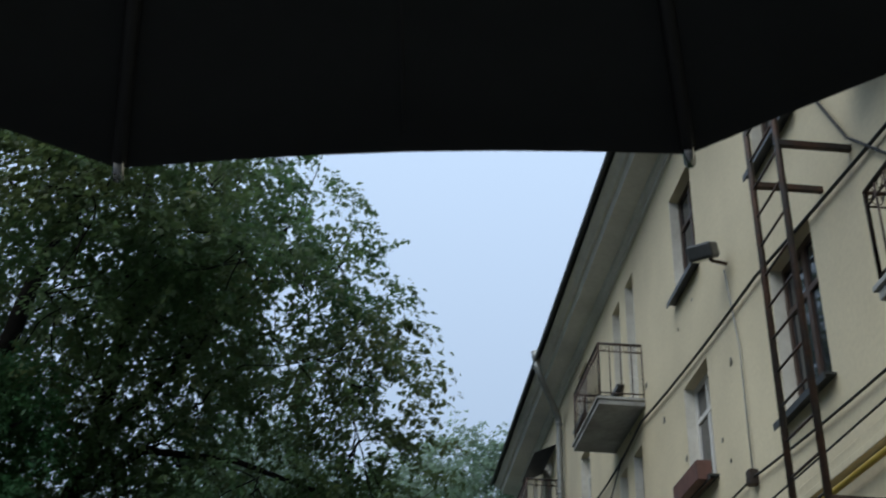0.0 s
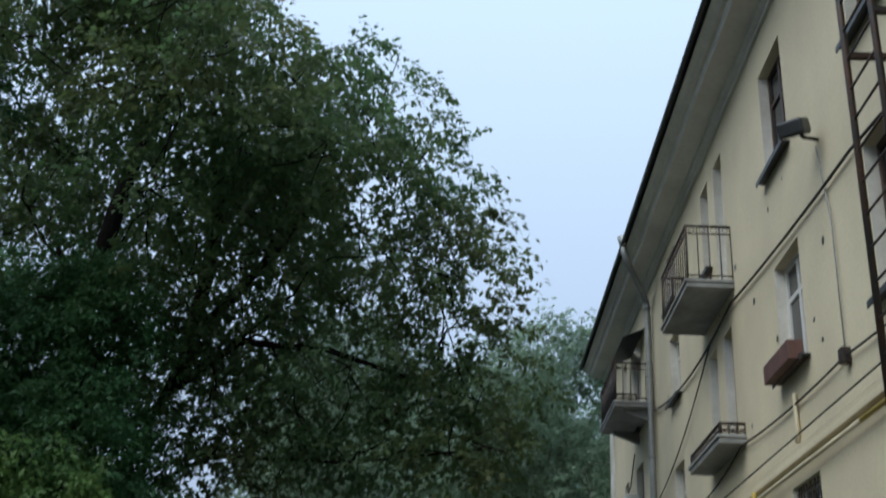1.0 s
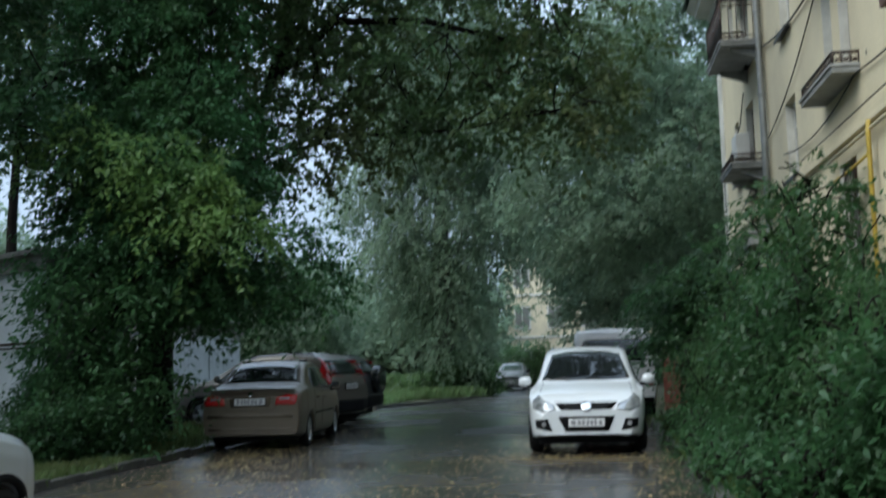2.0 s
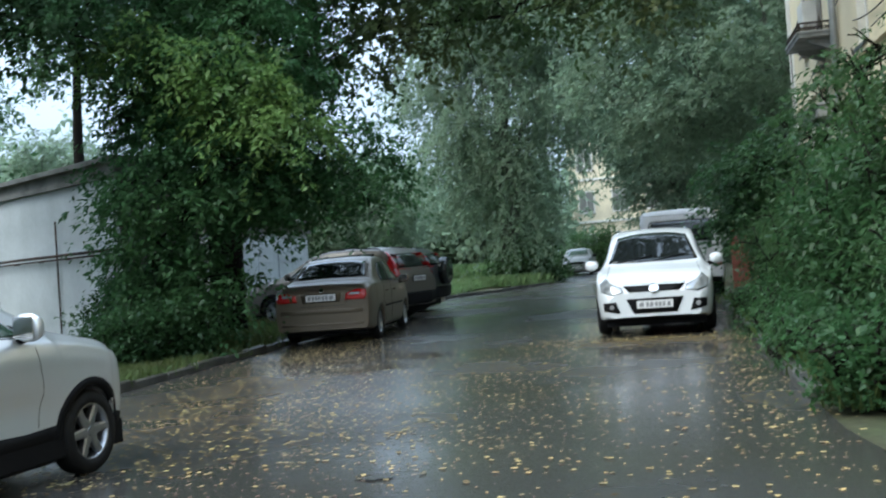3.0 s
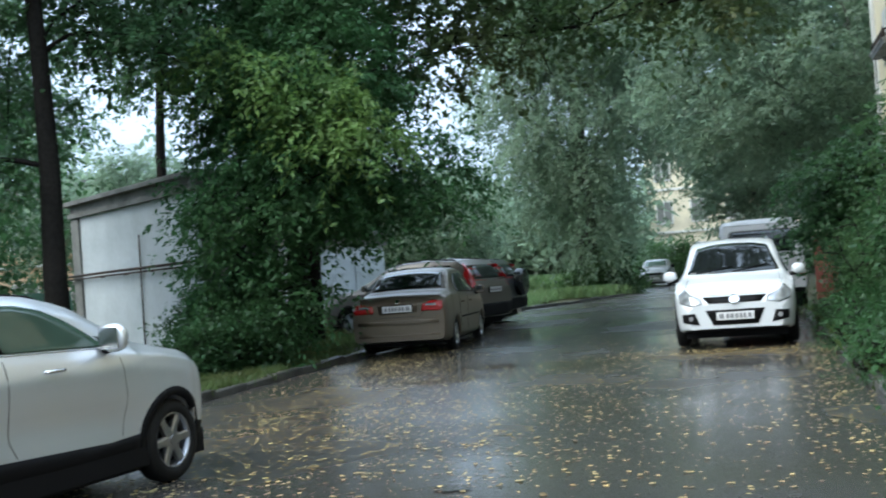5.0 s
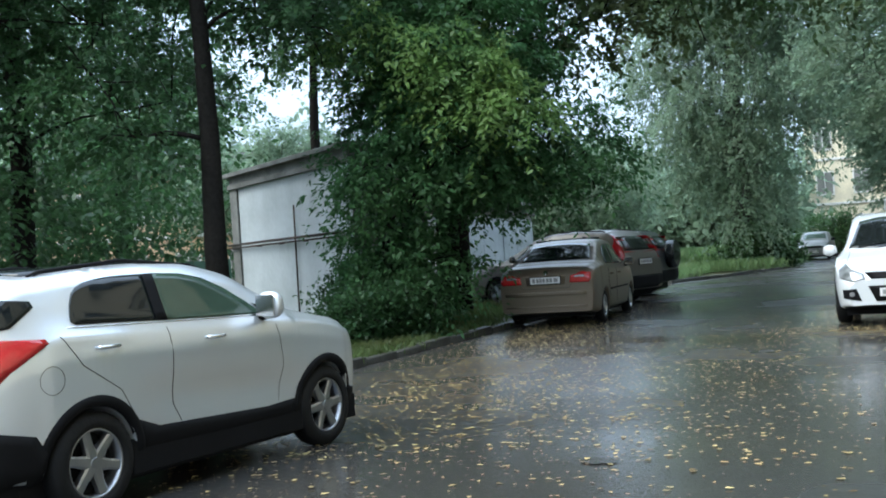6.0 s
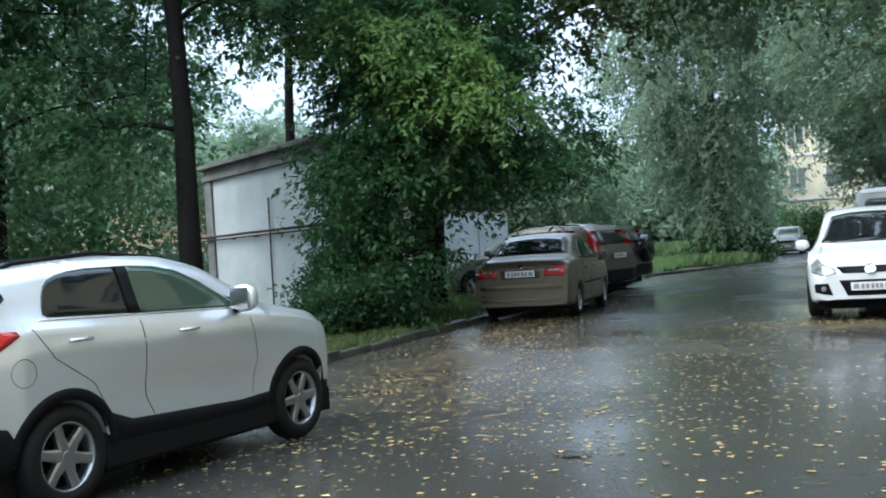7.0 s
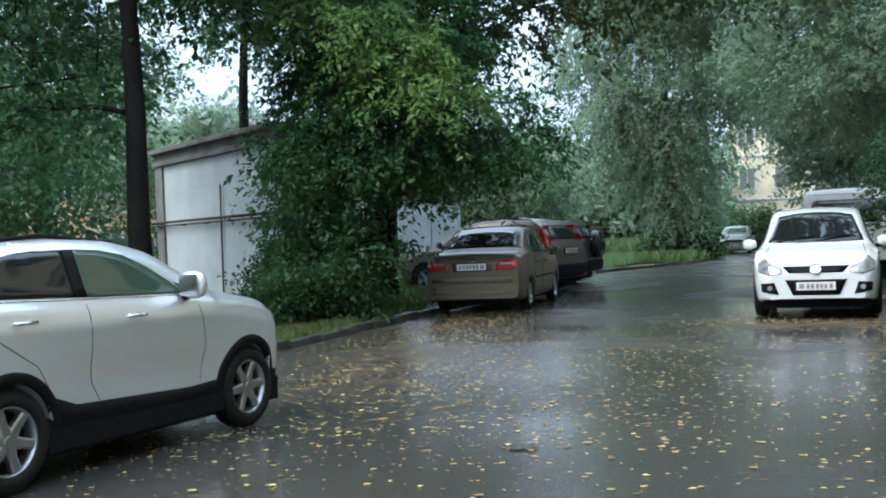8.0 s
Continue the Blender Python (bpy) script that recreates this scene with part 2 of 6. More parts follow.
kerb_run("kerb_3", [(EDGE_X + 0.1, 9.5), (EDGE_X + 0.1, 30)], "half sunken kerb stones beside the bushes")

# shallow dark pothole in the road
bm = bmesh.new()
rim = [(0.12 * (1 + 0.25 * math.sin(3 * k) + 0.15 * math.cos(5 * k)) * math.cos(k * math.tau / 22), 0.09 * (1 + 0.25 * math.sin(2 * k)) * math.sin(k * math.tau / 22)) for k in range(22)]
outer = [bm.verts.new((x, y, 0.004)) for x, y in rim]
inner = [bm.verts.new((x * 0.8, y * 0.8, 0.001)) for x, y in rim]
for k in range(22):
    bm.faces.new((outer[k], outer[(k + 1) % 22], inner[(k + 1) % 22], inner[k]))
bm.faces.new(inner)
pothole = tagged(link("pothole", bm, M["asphalt"]), "small dark wet pothole in the asphalt", "pothole", kind="structure")
pothole.matrix_basis = pose(-1.95, 6.72, 0.021)

# ---------------------------------------------------------------- the cream house
HX, HY0, HY1, HTOP = 4.1, -8.0, 32.0, 11.8
house = tagged(new("apartment_house"), "three-storey cream plastered apartment house with grey cornice", "house")
house.matrix_basis = pose(HX, 13, 0, 0, 0, 0.7)
OY = 13.0
# openings: y0, y1, z0, z1, kind
OPEN = []
for z0, z1 in ((9.08, 10.83), (5.98, 7.6), (2.75, 4.47)):
    OPEN.append((13.12, 14.28, z0, z1, "window"))
for z0, z1 in ((8.95, 10.75), (5.75, 7.55), (2.75, 4.45)):
    OPEN.append((9.35, 10.6, z0, z1, "window"))
for z0, z1 in ((9.0, 10.8), (5.9, 7.6), (2.75, 4.45)):
    OPEN.append((4.6, 5.8, z0, z1, "window"))
for z0, z1 in ((8.36, 10.98), (5.75, 7.7)):
    OPEN.append((16.88, 17.5, z0, z1, "door"))
    OPEN.append((18.0, 18.62, z0 + 0.9 if z0 > 8 else z0, z1, "window"))
OPEN.append((17.0, 18.1, 2.75, 4.45, "window"))
for z0, z1 in ((7.9, 9.3), (4.93, 6.5)):
    OPEN.append((21.25, 22.25, z0, z1, "window"))
OPEN.append((21.3, 22.3, 10.0, 11.2, "window"))
OPEN.append((21.2, 22.3, 0.4, 3.0, "door"))
for z0, z1 in ((8.5, 10.9), (5.3, 7.6), (2.6, 4.4)):
    OPEN.append((26.2, 27.3, z0, z1, "window"))
    OPEN.append((28.6, 29.3, z0 + 0.7, z1, "window"))

ys = sorted({HY0, HY1, *[o[0] for o in OPEN], *[o[1] for o in OPEN]})
zs = sorted({0.0, HTOP, *[o[2] for o in OPEN], *[o[3] for o in OPEN]})


def is_open(y, z):
    return any(o[0] < y < o[1] and o[2] < z < o[3] for o in OPEN)


bm = bmesh.new()
T = 0.42


def quad(bm, *pts, mat=0):
    f = bm.faces.new([bm.verts.new(p) for p in pts])
    f.material_index = mat
    return f


for ya, yb in zip(ys, ys[1:]):
    for za, zb in zip(zs, zs[1:]):
        if not is_open((ya + yb) / 2, (za + zb) / 2):
            quad(bm, (0, yb - OY, za), (0, ya - OY, za), (0, ya - OY, zb), (0, yb - OY, zb))
            quad(bm, (T, ya - OY, za), (T, yb - OY, za), (T, yb - OY, zb), (T, ya - OY, zb))
for y0, y1, z0, z1, k in OPEN:
    a, b = y0 - OY, y1 - OY
    quad(bm, (0, a, z0), (T, a, z0), (T, a, z1), (0, a, z1))
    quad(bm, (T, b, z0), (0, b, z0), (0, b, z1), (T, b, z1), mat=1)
    quad(bm, (0, b, z0), (T, b, z0), (T, a, z0), (0, a, z0))
    quad(bm, (0, a, z1), (T, a, z1), (T, b, z1), (0, b, z1))
D = 12.0
quad(bm, (0, HY1 - OY, 0), (0, HY1 - OY, HTOP), (D, HY1 - OY, HTOP), (D, HY1 - OY, 0))
quad(bm, (0, HY0 - OY, 0), (D, HY0 - OY, 0), (D, HY0 - OY, HTOP), (0, HY0 - OY, HTOP))
quad(bm, (D, HY0 - OY, 0), (D, HY1 - OY, 0), (D, HY1 - OY, HTOP), (D, HY0 - OY, HTOP))
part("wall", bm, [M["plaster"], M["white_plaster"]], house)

# white corner strip, string course, plinth
bm = bmesh.new()
box(bm, -0.03, HY1 - OY - 0.75, 0.0, 0.1, HY1 - OY + 0.03, HTOP - 0.05)
part("corner_strip", bm, M["white_plaster"], house, "white painted corner strip with peeling paint")
bm = bmesh.new()
box(bm, -0.09, HY0 - OY, 4.72, 0.02, HY1 - OY - 0.76, 4.80, 0.01)
box(bm, -0.06, HY0 - OY, 4.80, 0.02, HY1 - OY - 0.76, 4.92, 0.01)
part("string_course", bm, M["plaster"], house, "moulded cream string course above the ground floor")
bm = bmesh.new()
box(bm, -0.06, HY0 - OY, 0, 0.02, HY1 - OY - 0.76, 0.75, 0.01)
part("plinth", bm, M["garage_trim"], house, "grey cement plinth")

# cornice: stepped profile swept along the wall
prof = [(0.0, 11.49), (-0.05, 11.49), (-0.05, 11.56), (-0.12, 11.6), (-0.14, 11.67), (-0.5, 11.72), (-0.54, 11.83), (-0.6, 11.84), (-0.66, 11.9), (-0.74, 11.94), (-0.74, 11.99), (0.0, 12.05)]
bm = bmesh.new()
ends = []
for y in (HY0 - OY - 0.7, HY1 - OY + 0.7):
    ends.append([bm.verts.new((x, y, z)) for x, z in prof])
for i in range(len(prof) - 1):
    bm.faces.new((ends[0][i], ends[1][i], ends[1][i + 1], ends[0][i + 1]))
bm.faces.new(ends[0][::-1])
bm.faces.new(ends[1])
part("cornice", bm, M["cornice"], house, "deep grey moulded cornice under the roof")
bm = bmesh.new()
for a, b in (((-0.82, 12.0), (6, 15.2)),):
    for dz in (0.0,):
        v = [(a[0], HY0 - OY - 0.8, a[1]), (a[0], HY1 - OY + 0.8, a[1]), (b[0], HY1 - OY - 4, b[1]), (b[0], HY0 - OY + 4, b[1])]
        w = [(x, y, z + 0.06) for x, y, z in v]
        quad(bm, *v)
        quad(bm, *w[::-1])
        for i in range(4):
            j = (i + 1) % 4
            quad(bm, v[j], v[i], w[i], w[j])
quad(bm, (12.8, HY0 - OY - 0.8, 12.0), (12.8, HY1 - OY + 0.8, 12.0), (6, HY1 - OY - 4, 15.26), (6, HY0 - OY + 4, 15.26))
quad(bm, (-0.82, HY1 - OY + 0.8, 12.06), (12.8, HY1 - OY + 0.8, 12.06), (6, HY1 - OY - 4, 15.26))
quad(bm, (-0.82, HY0 - OY - 0.8, 12.06), (12.8, HY0 - OY - 0.8, 12.06), (6, HY0 - OY + 4, 15.26))
part("roof", bm, M["roof_tin"], house, "dark sheet-metal roof")
bm = bmesh.new()
for i, y in enumerate([HY0 - OY + k * 2.4 for k in range(18)]):
    box(bm, -0.84, y, 12.06, -0.8, y + 0.05, 12.11)
tube(bm, [(-0.83, HY0 - OY, 12.02), (-0.83, HY1 - OY + 0.8, 12.02)], 0.045, sides=6)
part("roof_edge", bm, M["roof_tin"], house)


def house_part(name, bm, mat, label="", parent=None, smooth=False):
    return part(name, bm, mat, parent or house, label, smooth)


# windows and doors set back in their openings
rnd = random.Random(3)
for y0, y1, z0, z1, kind in OPEN:
    a, b = y0 - OY, y1 - OY
    brown = rnd.random() < 0.3
    fm = M["frame_brown"] if brown else M["frame_white"]
    X = 0.15
    bm = bmesh.new()
    w = 0.07
    outer = [(a, z0), (b, z0), (b, z1), (a, z1)]
    inner = [(a + w, z0 + w), (b - w, z0 + w), (b - w, z1 - w), (a + w, z1 - w)]
    loops = [[bm.verts.new((x, *q)) for q in loop] for x, loop in ((X, outer), (X, inner), (X + 0.07, inner), (X + 0.07, outer))]
    for la, lb in zip(loops, loops[1:] + loops[:1]):
        for i in range(4):
            bm.faces.new((la[i], la[(i + 1) % 4], lb[(i + 1) % 4], lb[i]))
    bmesh.ops.recalc_face_normals(bm, faces=bm.faces[:])
    zt = z0 + (z1 - z0) * (0.68 if kind == "window" else 0.78)
    wide = b - a > 0.9
    win = house_part("window" if kind == "window" else "balcony_door", bm, fm, "brown timber frame" if brown else "white timber frame")
    if wide:
        bm = bmesh.new()
        box(bm, X, (a + b) / 2 - 0.045, z0 + w, X + 0.06, (a + b) / 2 + 0.045, z1 - w)
        house_part("mullion", bm, fm, parent=win)
    bm = bmesh.new()
    box(bm, X + 0.003, a + w, zt - 0.035, X + 0.055, b - w, zt + 0.035)
    house_part("transom", bm, fm, parent=win)
    for ya, yb in (((a + w, (a + b) / 2 - 0.04), ((a + b) / 2 + 0.04, b - w)) if wide else ((a + w, b - w),)):
        for za, zb in ((z0 + w, zt - 0.03), (zt + 0.03, z1 - w)):
            bm = bmesh.new()
            box(bm, X + 0.03, ya, za, X + 0.036, yb, zb)
            house_part("pane", bm, M["glass"], parent=win)
    # pale curtain behind part of the glass
    if kind == "window":
        bm = bmesh.new()
        ya, yb = (a + w, a + w + (b - a) * rnd.uniform(0.3, 0.5))
        n = 14
        cols = [(X + 0.12 + 0.02 * math.sin(i * 2.2), ya + (yb - ya) * i / n) for i in range(n + 1)]
        for (xa, p), (xb, q) in zip(cols, cols[1:]):
            f = quad(bm, (xa, p, z0 + 0.1), (xb, q, z0 + 0.1), (xb, q, z1 - 0.1), (xa, p, z1 - 0.1))
        house_part("curtain", bm, M["curtain"], parent=win)
        # sheet-metal sill
        bm = bmesh.new()
        box(bm, -0.13, a - 0.09, z0 - 0.07, 0.2, b + 0.09, z0 - 0.045)
        box(bm, -0.135, a - 0.09, z0 - 0.12, -0.12, b + 0.09, z0 - 0.045)
        house_part("window_sill", bm, M["roof_tin"], "dark sheet-metal sill", parent=win)
# one added sheet behind the openings, coloured as dark as unlit rooms
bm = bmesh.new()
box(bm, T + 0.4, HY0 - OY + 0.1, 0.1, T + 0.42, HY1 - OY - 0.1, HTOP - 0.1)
house_part("room_shade_sheet", bm, M["room_shade"])

# window bars on the ground floor
for y0, y1, z0, z1, kind in OPEN:
    if z1 < 4.6 and kind == "window" and y0 < 20:
        a, b = y0 - OY, y1 - OY
        bm = bmesh.new()
        n = 9
        for i in range(n):
            y = a + 0.05 + (b - a - 0.1) * i / (n - 1)
            tube(bm, [(0.06, y + 0.05 * math.sin(k * 1.1 + i), z0 + (z1 - z0) * k / 8) for k in range(9)], 0.011, sides=5)
        for z in (z0 + 0.08, (z0 + z1) / 2, z1 - 0.08):
            tube(bm, [(0.06, a, z), (0.06, b, z)], 0.012, sides=5)
        house_part("window_grille", bm, M["iron"], "wavy black iron window grille")


def balcony(y0, y1, z, depth, rail_h, solid=False, spacing=0.17, brackets=True):
    """A concrete slab, with or without brackets, and an iron railing."""
    a, b = y0 - OY, y1 - OY
    bm = bmesh.new()
    box(bm, -depth, a, z - 0.12, 0.0, b, z, 0.015)
    box(bm, -depth - 0.03, a - 0.03, z - 0.03, 0.0, b + 0.03, z + 0.02, 0.008)
    slab = house_part("balcony", bm, M["balcony"], "weathered grey concrete balcony slab")
    for y in (a + 0.2, b - 0.35) if brackets else ():
        bm = bmesh.new()
        v = [(0, z - 0.12), (-depth * 0.75, z - 0.12), (-depth * 0.7, z - 0.2), (0, z - 0.42)]
        f0 = [bm.verts.new((x, y, q)) for x, q in v]
        f1 = [bm.verts.new((x, y + 0.14, q)) for x, q in v]
        bm.faces.new(f0)
        bm.faces.new(f1[::-1])
        for i in range(4):
            bm.faces.new((f0[i], f0[(i + 1) % 4], f1[(i + 1) % 4], f1[i]))
        bmesh.ops.recalc_face_normals(bm, faces=bm.faces[:])
        house_part("bracket", bm, M["balcony"], parent=slab)
    top = z + rail_h
    bars = {}
    for r in (0.011, 0.02):
        bm = bmesh.new()
        tube(bm, [(0, 0, 0), (0, 0, rail_h)], r, sides=5)
        bars[r] = bpy.data.meshes.new("baluster")
        bm.to_mesh(bars[r])
        bm.free()
        bars[r].materials.append(M["iron"])
    rings = bmesh.new()
    corners = [(0, a + 0.03), (-depth + 0.03, a + 0.03), (-depth + 0.03, b - 0.03), (0, b - 0.03)]
    for (xa, ya), (xb, yb) in zip(corners, corners[1:]):
        L = math.hypot(xb - xa, yb - ya)
        n = max(2, int(L / spacing))
        for i in range(n + 1):
            x, y = xa + (xb - xa) * i / n, ya + (yb - ya) * i / n
            bar = new("baluster", bars[0.011 if 0 < i < n else 0.02])
            bar.parent = slab
            bar.matrix_basis = pose(x, y, z)
            if i < n:
                xm, ym = xa + (xb - xa) * (i + 0.5) / n, ya + (yb - ya) * (i + 0.5) / n
                pts = [(xm + (xb - xa) / L * 0.05 * math.cos(k * math.tau / 10), ym + (yb - ya) / L * 0.05 * math.cos(k * math.tau / 10), top - 0.07 + 0.05 * math.sin(k * math.tau / 10)) for k in range(11)]
                tube(rings, pts, 0.006, sides=4)
    tagged(house_part("ring_ornament", rings, M["iron"], parent=slab), kind="stuff")
    for zz, r in ((top, 0.024), (top - 0.14, 0.012), (z + 0.1, 0.014)):
        bm = bmesh.new()
        tube(bm, [(x, y, zz) for x, y in corners], r, sides=6)
        house_part("handrail" if r > 0.02 else "rail", bm, M["iron"], "black iron handrail" if r > 0.02 else "", parent=slab)
    if solid:
        bm = bmesh.new()
        box(bm, -depth + 0.05, a + 0.06, z + 0.12, -depth + 0.06, b - 0.06, top - 0.2)
        house_part("balcony_panel", bm, M["roof_tin"], parent=slab)
    return slab


balcony(16.5, 18.85, 8.34, 0.78, 1.0, brackets=False)
balcony(16.4, 18.7, 5.72, 0.42, 0.2, spacing=0.12, brackets=False)
balcony(24.4, 27.0, 8.55, 0.92, 0.95, True)
balcony(24.5, 26.6, 5.75, 0.8, 0.2, spacing=0.3)
balcony(5.2, 7.4, 5.6, 0.42, 0.9)
balcony(5.4, 7.75, 8.34, 0.74, 1.0)

# flower box under the middle window
bm = bmesh.new()
box(bm, -0.26, 13.12 - OY, 5.88, -0.06, 14.3 - OY, 6.14, 0.01)
house_part("flower_box", bm, M["box_red"], "red-brown wooden flower box")

# drainpipe with its hopper and elbow
bm = bmesh.new()
yd = 24.2 - OY
tube(bm, [(-0.8, yd - 1.0, 12.0), (-0.8, yd - 1.0, 11.8), (-0.68, yd - 0.9, 11.55), (-0.25, yd - 0.15, 11.15), (-0.14, yd, 10.95), (-0.12, yd, 10.6), (-0.12, yd, 6.0), (-0.12, yd, 0.4), (-0.3, yd, 0.25)], 0.075, sides=10)
for z in (1.5, 3.4, 5.3, 7.2, 9.1, 10.8):
    tube(bm, [(-0.12, yd, z), (-0.12, yd, z + 0.05)], 0.088, sides=10)
tube(bm, [(-0.8, yd - 1.0, 12.2), (-0.8, yd - 1.0, 11.95)], 0.15, 0.09, sides=10)
house_part("drainpipe", bm, M["zinc"], "grey zinc drainpipe with collar joints")

# iron fire ladder on brackets
bm = bmesh.new()
LX = -0.72
for y in (8.21 - OY, 8.94 - OY):
    tube(bm, [(LX, y, 3.3), (LX, y, 12.6)], 0.034, sides=6)
ladder = house_part("fire_ladder", bm, M["iron"], "rusty iron fire ladder fixed to the wall")
for i in range(27):
    bm = bmesh.new()
    tube(bm, [(LX, 8.21 - OY, 3.5 + i * 0.335), (LX, 8.94 - OY, 3.5 + i * 0.335)], 0.014, sides=5)
    house_part("rung", bm, M["iron"], parent=ladder)
for z in (4.1, 7.58, 10.5):
    for y in (8.21 - OY, 8.94 - OY):
        bm = bmesh.new()
        box(bm, LX, y - 0.03, z - 0.03, 0.02, y + 0.03, z + 0.03)
        house_part("ladder_bracket", bm, M["iron"], parent=ladder)

# cables, conduit, junction box, gas pipe
def cable(pts, r, name="cable", mat=None, label=""):
    bm = bmesh.new()
    tube(bm, [(x, y - OY, z) for x, y, z in pts], r, sides=6)
    return house_part(name, bm, mat or M["cable"], label)


def sagging(y0, z0, y1, z1, drop, x=-0.05, n=14):
    return [(x, y0 + (y1 - y0) * i / n, z0 + (z1 - z0) * i / n - drop * 4 * (i / n) * (1 - i / n)) for i in range(n + 1)]


cable(sagging(-2, 6.6, 10.8, 7.62, 0.1) + sagging(10.9, 7.63, 16.6, 8.0, 0.05) + sagging(16.7, 8.0, 24.2, 8.3, 0.3), 0.022)
cable([(-0.05, 8.9, 9.0), (-0.05, 8.6, 8.42), (-0.06, 8.13, 7.65), (-0.05, 7.43, 6.95), (-0.05, 6.6, 6.7)], 0.018)
cable([(-0.04, 11.95, 8.3), (-0.04, 11.7, 7.1), (-0.04, 11.72, 5.5)], 0.010, "conduit", M["balcony"])
cable(sagging(-2, 5.0, 8.1, 5.27, 0.1) + sagging(8.2, 5.27, 11.7, 5.45, 0.02) + sagging(11.8, 5.45, 16.5, 5.6, 0.06) + sagging(16.6, 5.6, 22.4, 5.5, 0.25), 0.015)
cable(sagging(18.2, 7.9, 24.1, 6.2, 0.25) + sagging(24.2, 6.2, 31.4, 5.0, 0.3), 0.014)
cable([(-0.05, 27.2, 8.0), (-0.08, 27.8, 7.3), (-0.05, 31.5, 6.6), (-0.05, 31.6, 3.0)], 0.016)
cable([(-0.05, 13.7, 5.6), (-0.03, 13.72, 5.1), (-0.05, 13.75, 4.95)], 0.03, "damp_stain_pipe", M["plaster"])
cable([(-0.1, y, 4.6) for y in (-2, 4, 9, 11.3)], 0.03, "gas_pipe", M["yellow"], "yellow painted gas pipe")
cable([(-0.1, 11.3, 4.6), (-0.1, 13.5, 4.6), (-0.1, 15.7, 4.6), (-0.1, 18.6, 4.58)], 0.026, "gas_pipe", M["plaster"], "gas pipe painted cream like the wall")
cable([(-0.12, 15.75, 4.72), (-0.13, 15.76, 4.5), (-0.12, 15.82, 0.6)], 0.036, "gas_pipe", M["yellow"], "yellow painted gas riser")
cable([(-0.12, 15.78, 4.25), (-0.12, 17.0, 4.2), (-0.12, 18.4, 4.2)], 0.024, "gas_pipe", M["yellow"], "thin yellow gas branch pipe")
cable(sagging(-2, 4.98, 20.5, 5.02, 0.0, -0.1), 0.012)
bm = bmesh.new()
box(bm, -0.11, 11.64 - OY, 5.36, 0.0, 11.78 - OY, 5.54, 0.01)
house_part("junction_box", bm, M["iron"])

# floodlight on an arm beside the top window
bm = bmesh.new()
box(bm, -0.17, -0.15, -0.1, 0.17, 0.15, 0.1, 0.03, m=pose(-0.34, 11.82 - OY, 8.48, 25, 0, -40))
lamp = house_part("floodlight", bm, M["roof_tin"], "dark weathered floodlight on a wall arm")
bm = bmesh.new()
box(bm, -0.14, -0.12, -0.112, 0.14, 0.12, -0.1, m=pose(-0.34, 11.82 - OY, 8.48, 25, 0, -40))
house_part("lamp_glass", bm, M["glass"], parent=lamp)
bm = bmesh.new()
tube(bm, [(0, 11.95 - OY, 8.4), (-0.2, 11.9 - OY, 8.4), (-0.34, 11.82 - OY, 8.46)], 0.025, sides=6)
house_part("lamp_arm", bm, M["iron"], parent=lamp)

# awning over the far top window, entrance canopy
bm = bmesh.new()
quad(bm, (0, 25.4 - OY, 10.75), (0, 27.8 - OY, 10.75), (-0.55, 27.8 - OY, 10.5), (-0.55, 25.4 - OY, 10.5))
bmesh.ops.solidify(bm, geom=bm.faces[:], thickness=0.02)
house_part("awning", bm, M["roof_tin"], "small dark tin awning")
bm = bmesh.new()
box(bm, -1.1, 20.7 - OY, 3.5, 0.0, 22.9 - OY, 3.72, 0.02)
box(bm, -1.15, 20.65 - OY, 3.72, 0.0, 22.95 - OY, 3.76)
house_part("entrance_canopy", bm, M["balcony"], "grey concrete canopy over the entrance")
bm = bmesh.new()
box(bm, -0.4, 26.5 - OY, 6.25, -0.05, 27.3 - OY, 6.85, 0.03)
house_part("air_conditioner", bm, M["frame_white"], "white outdoor air conditioner box")
for i in range(14):
    y, z = 13.0 - OY + rnd.uniform(-6, 10), rnd.uniform(5.2, 10.9)
    if is_open(y + OY, z):
        continue
    bm = bmesh.new()
    n, rad = 9, rnd.uniform(0.025, 0.07)
    ring = [(-0.006, y + rad * rnd.uniform(0.6, 1.2) * math.cos(k * math.tau / n), z + rad * rnd.uniform(0.6, 1.2) * math.sin(k * math.tau / n)) for k in range(n)]
    f = bm.faces.new([bm.verts.new(p) for p in ring])
    bmesh.ops.solidify(bm, geom=[f], thickness=0.012)
    house_part("plaster_patch", bm, M["garage_trim"], "chipped plaster")

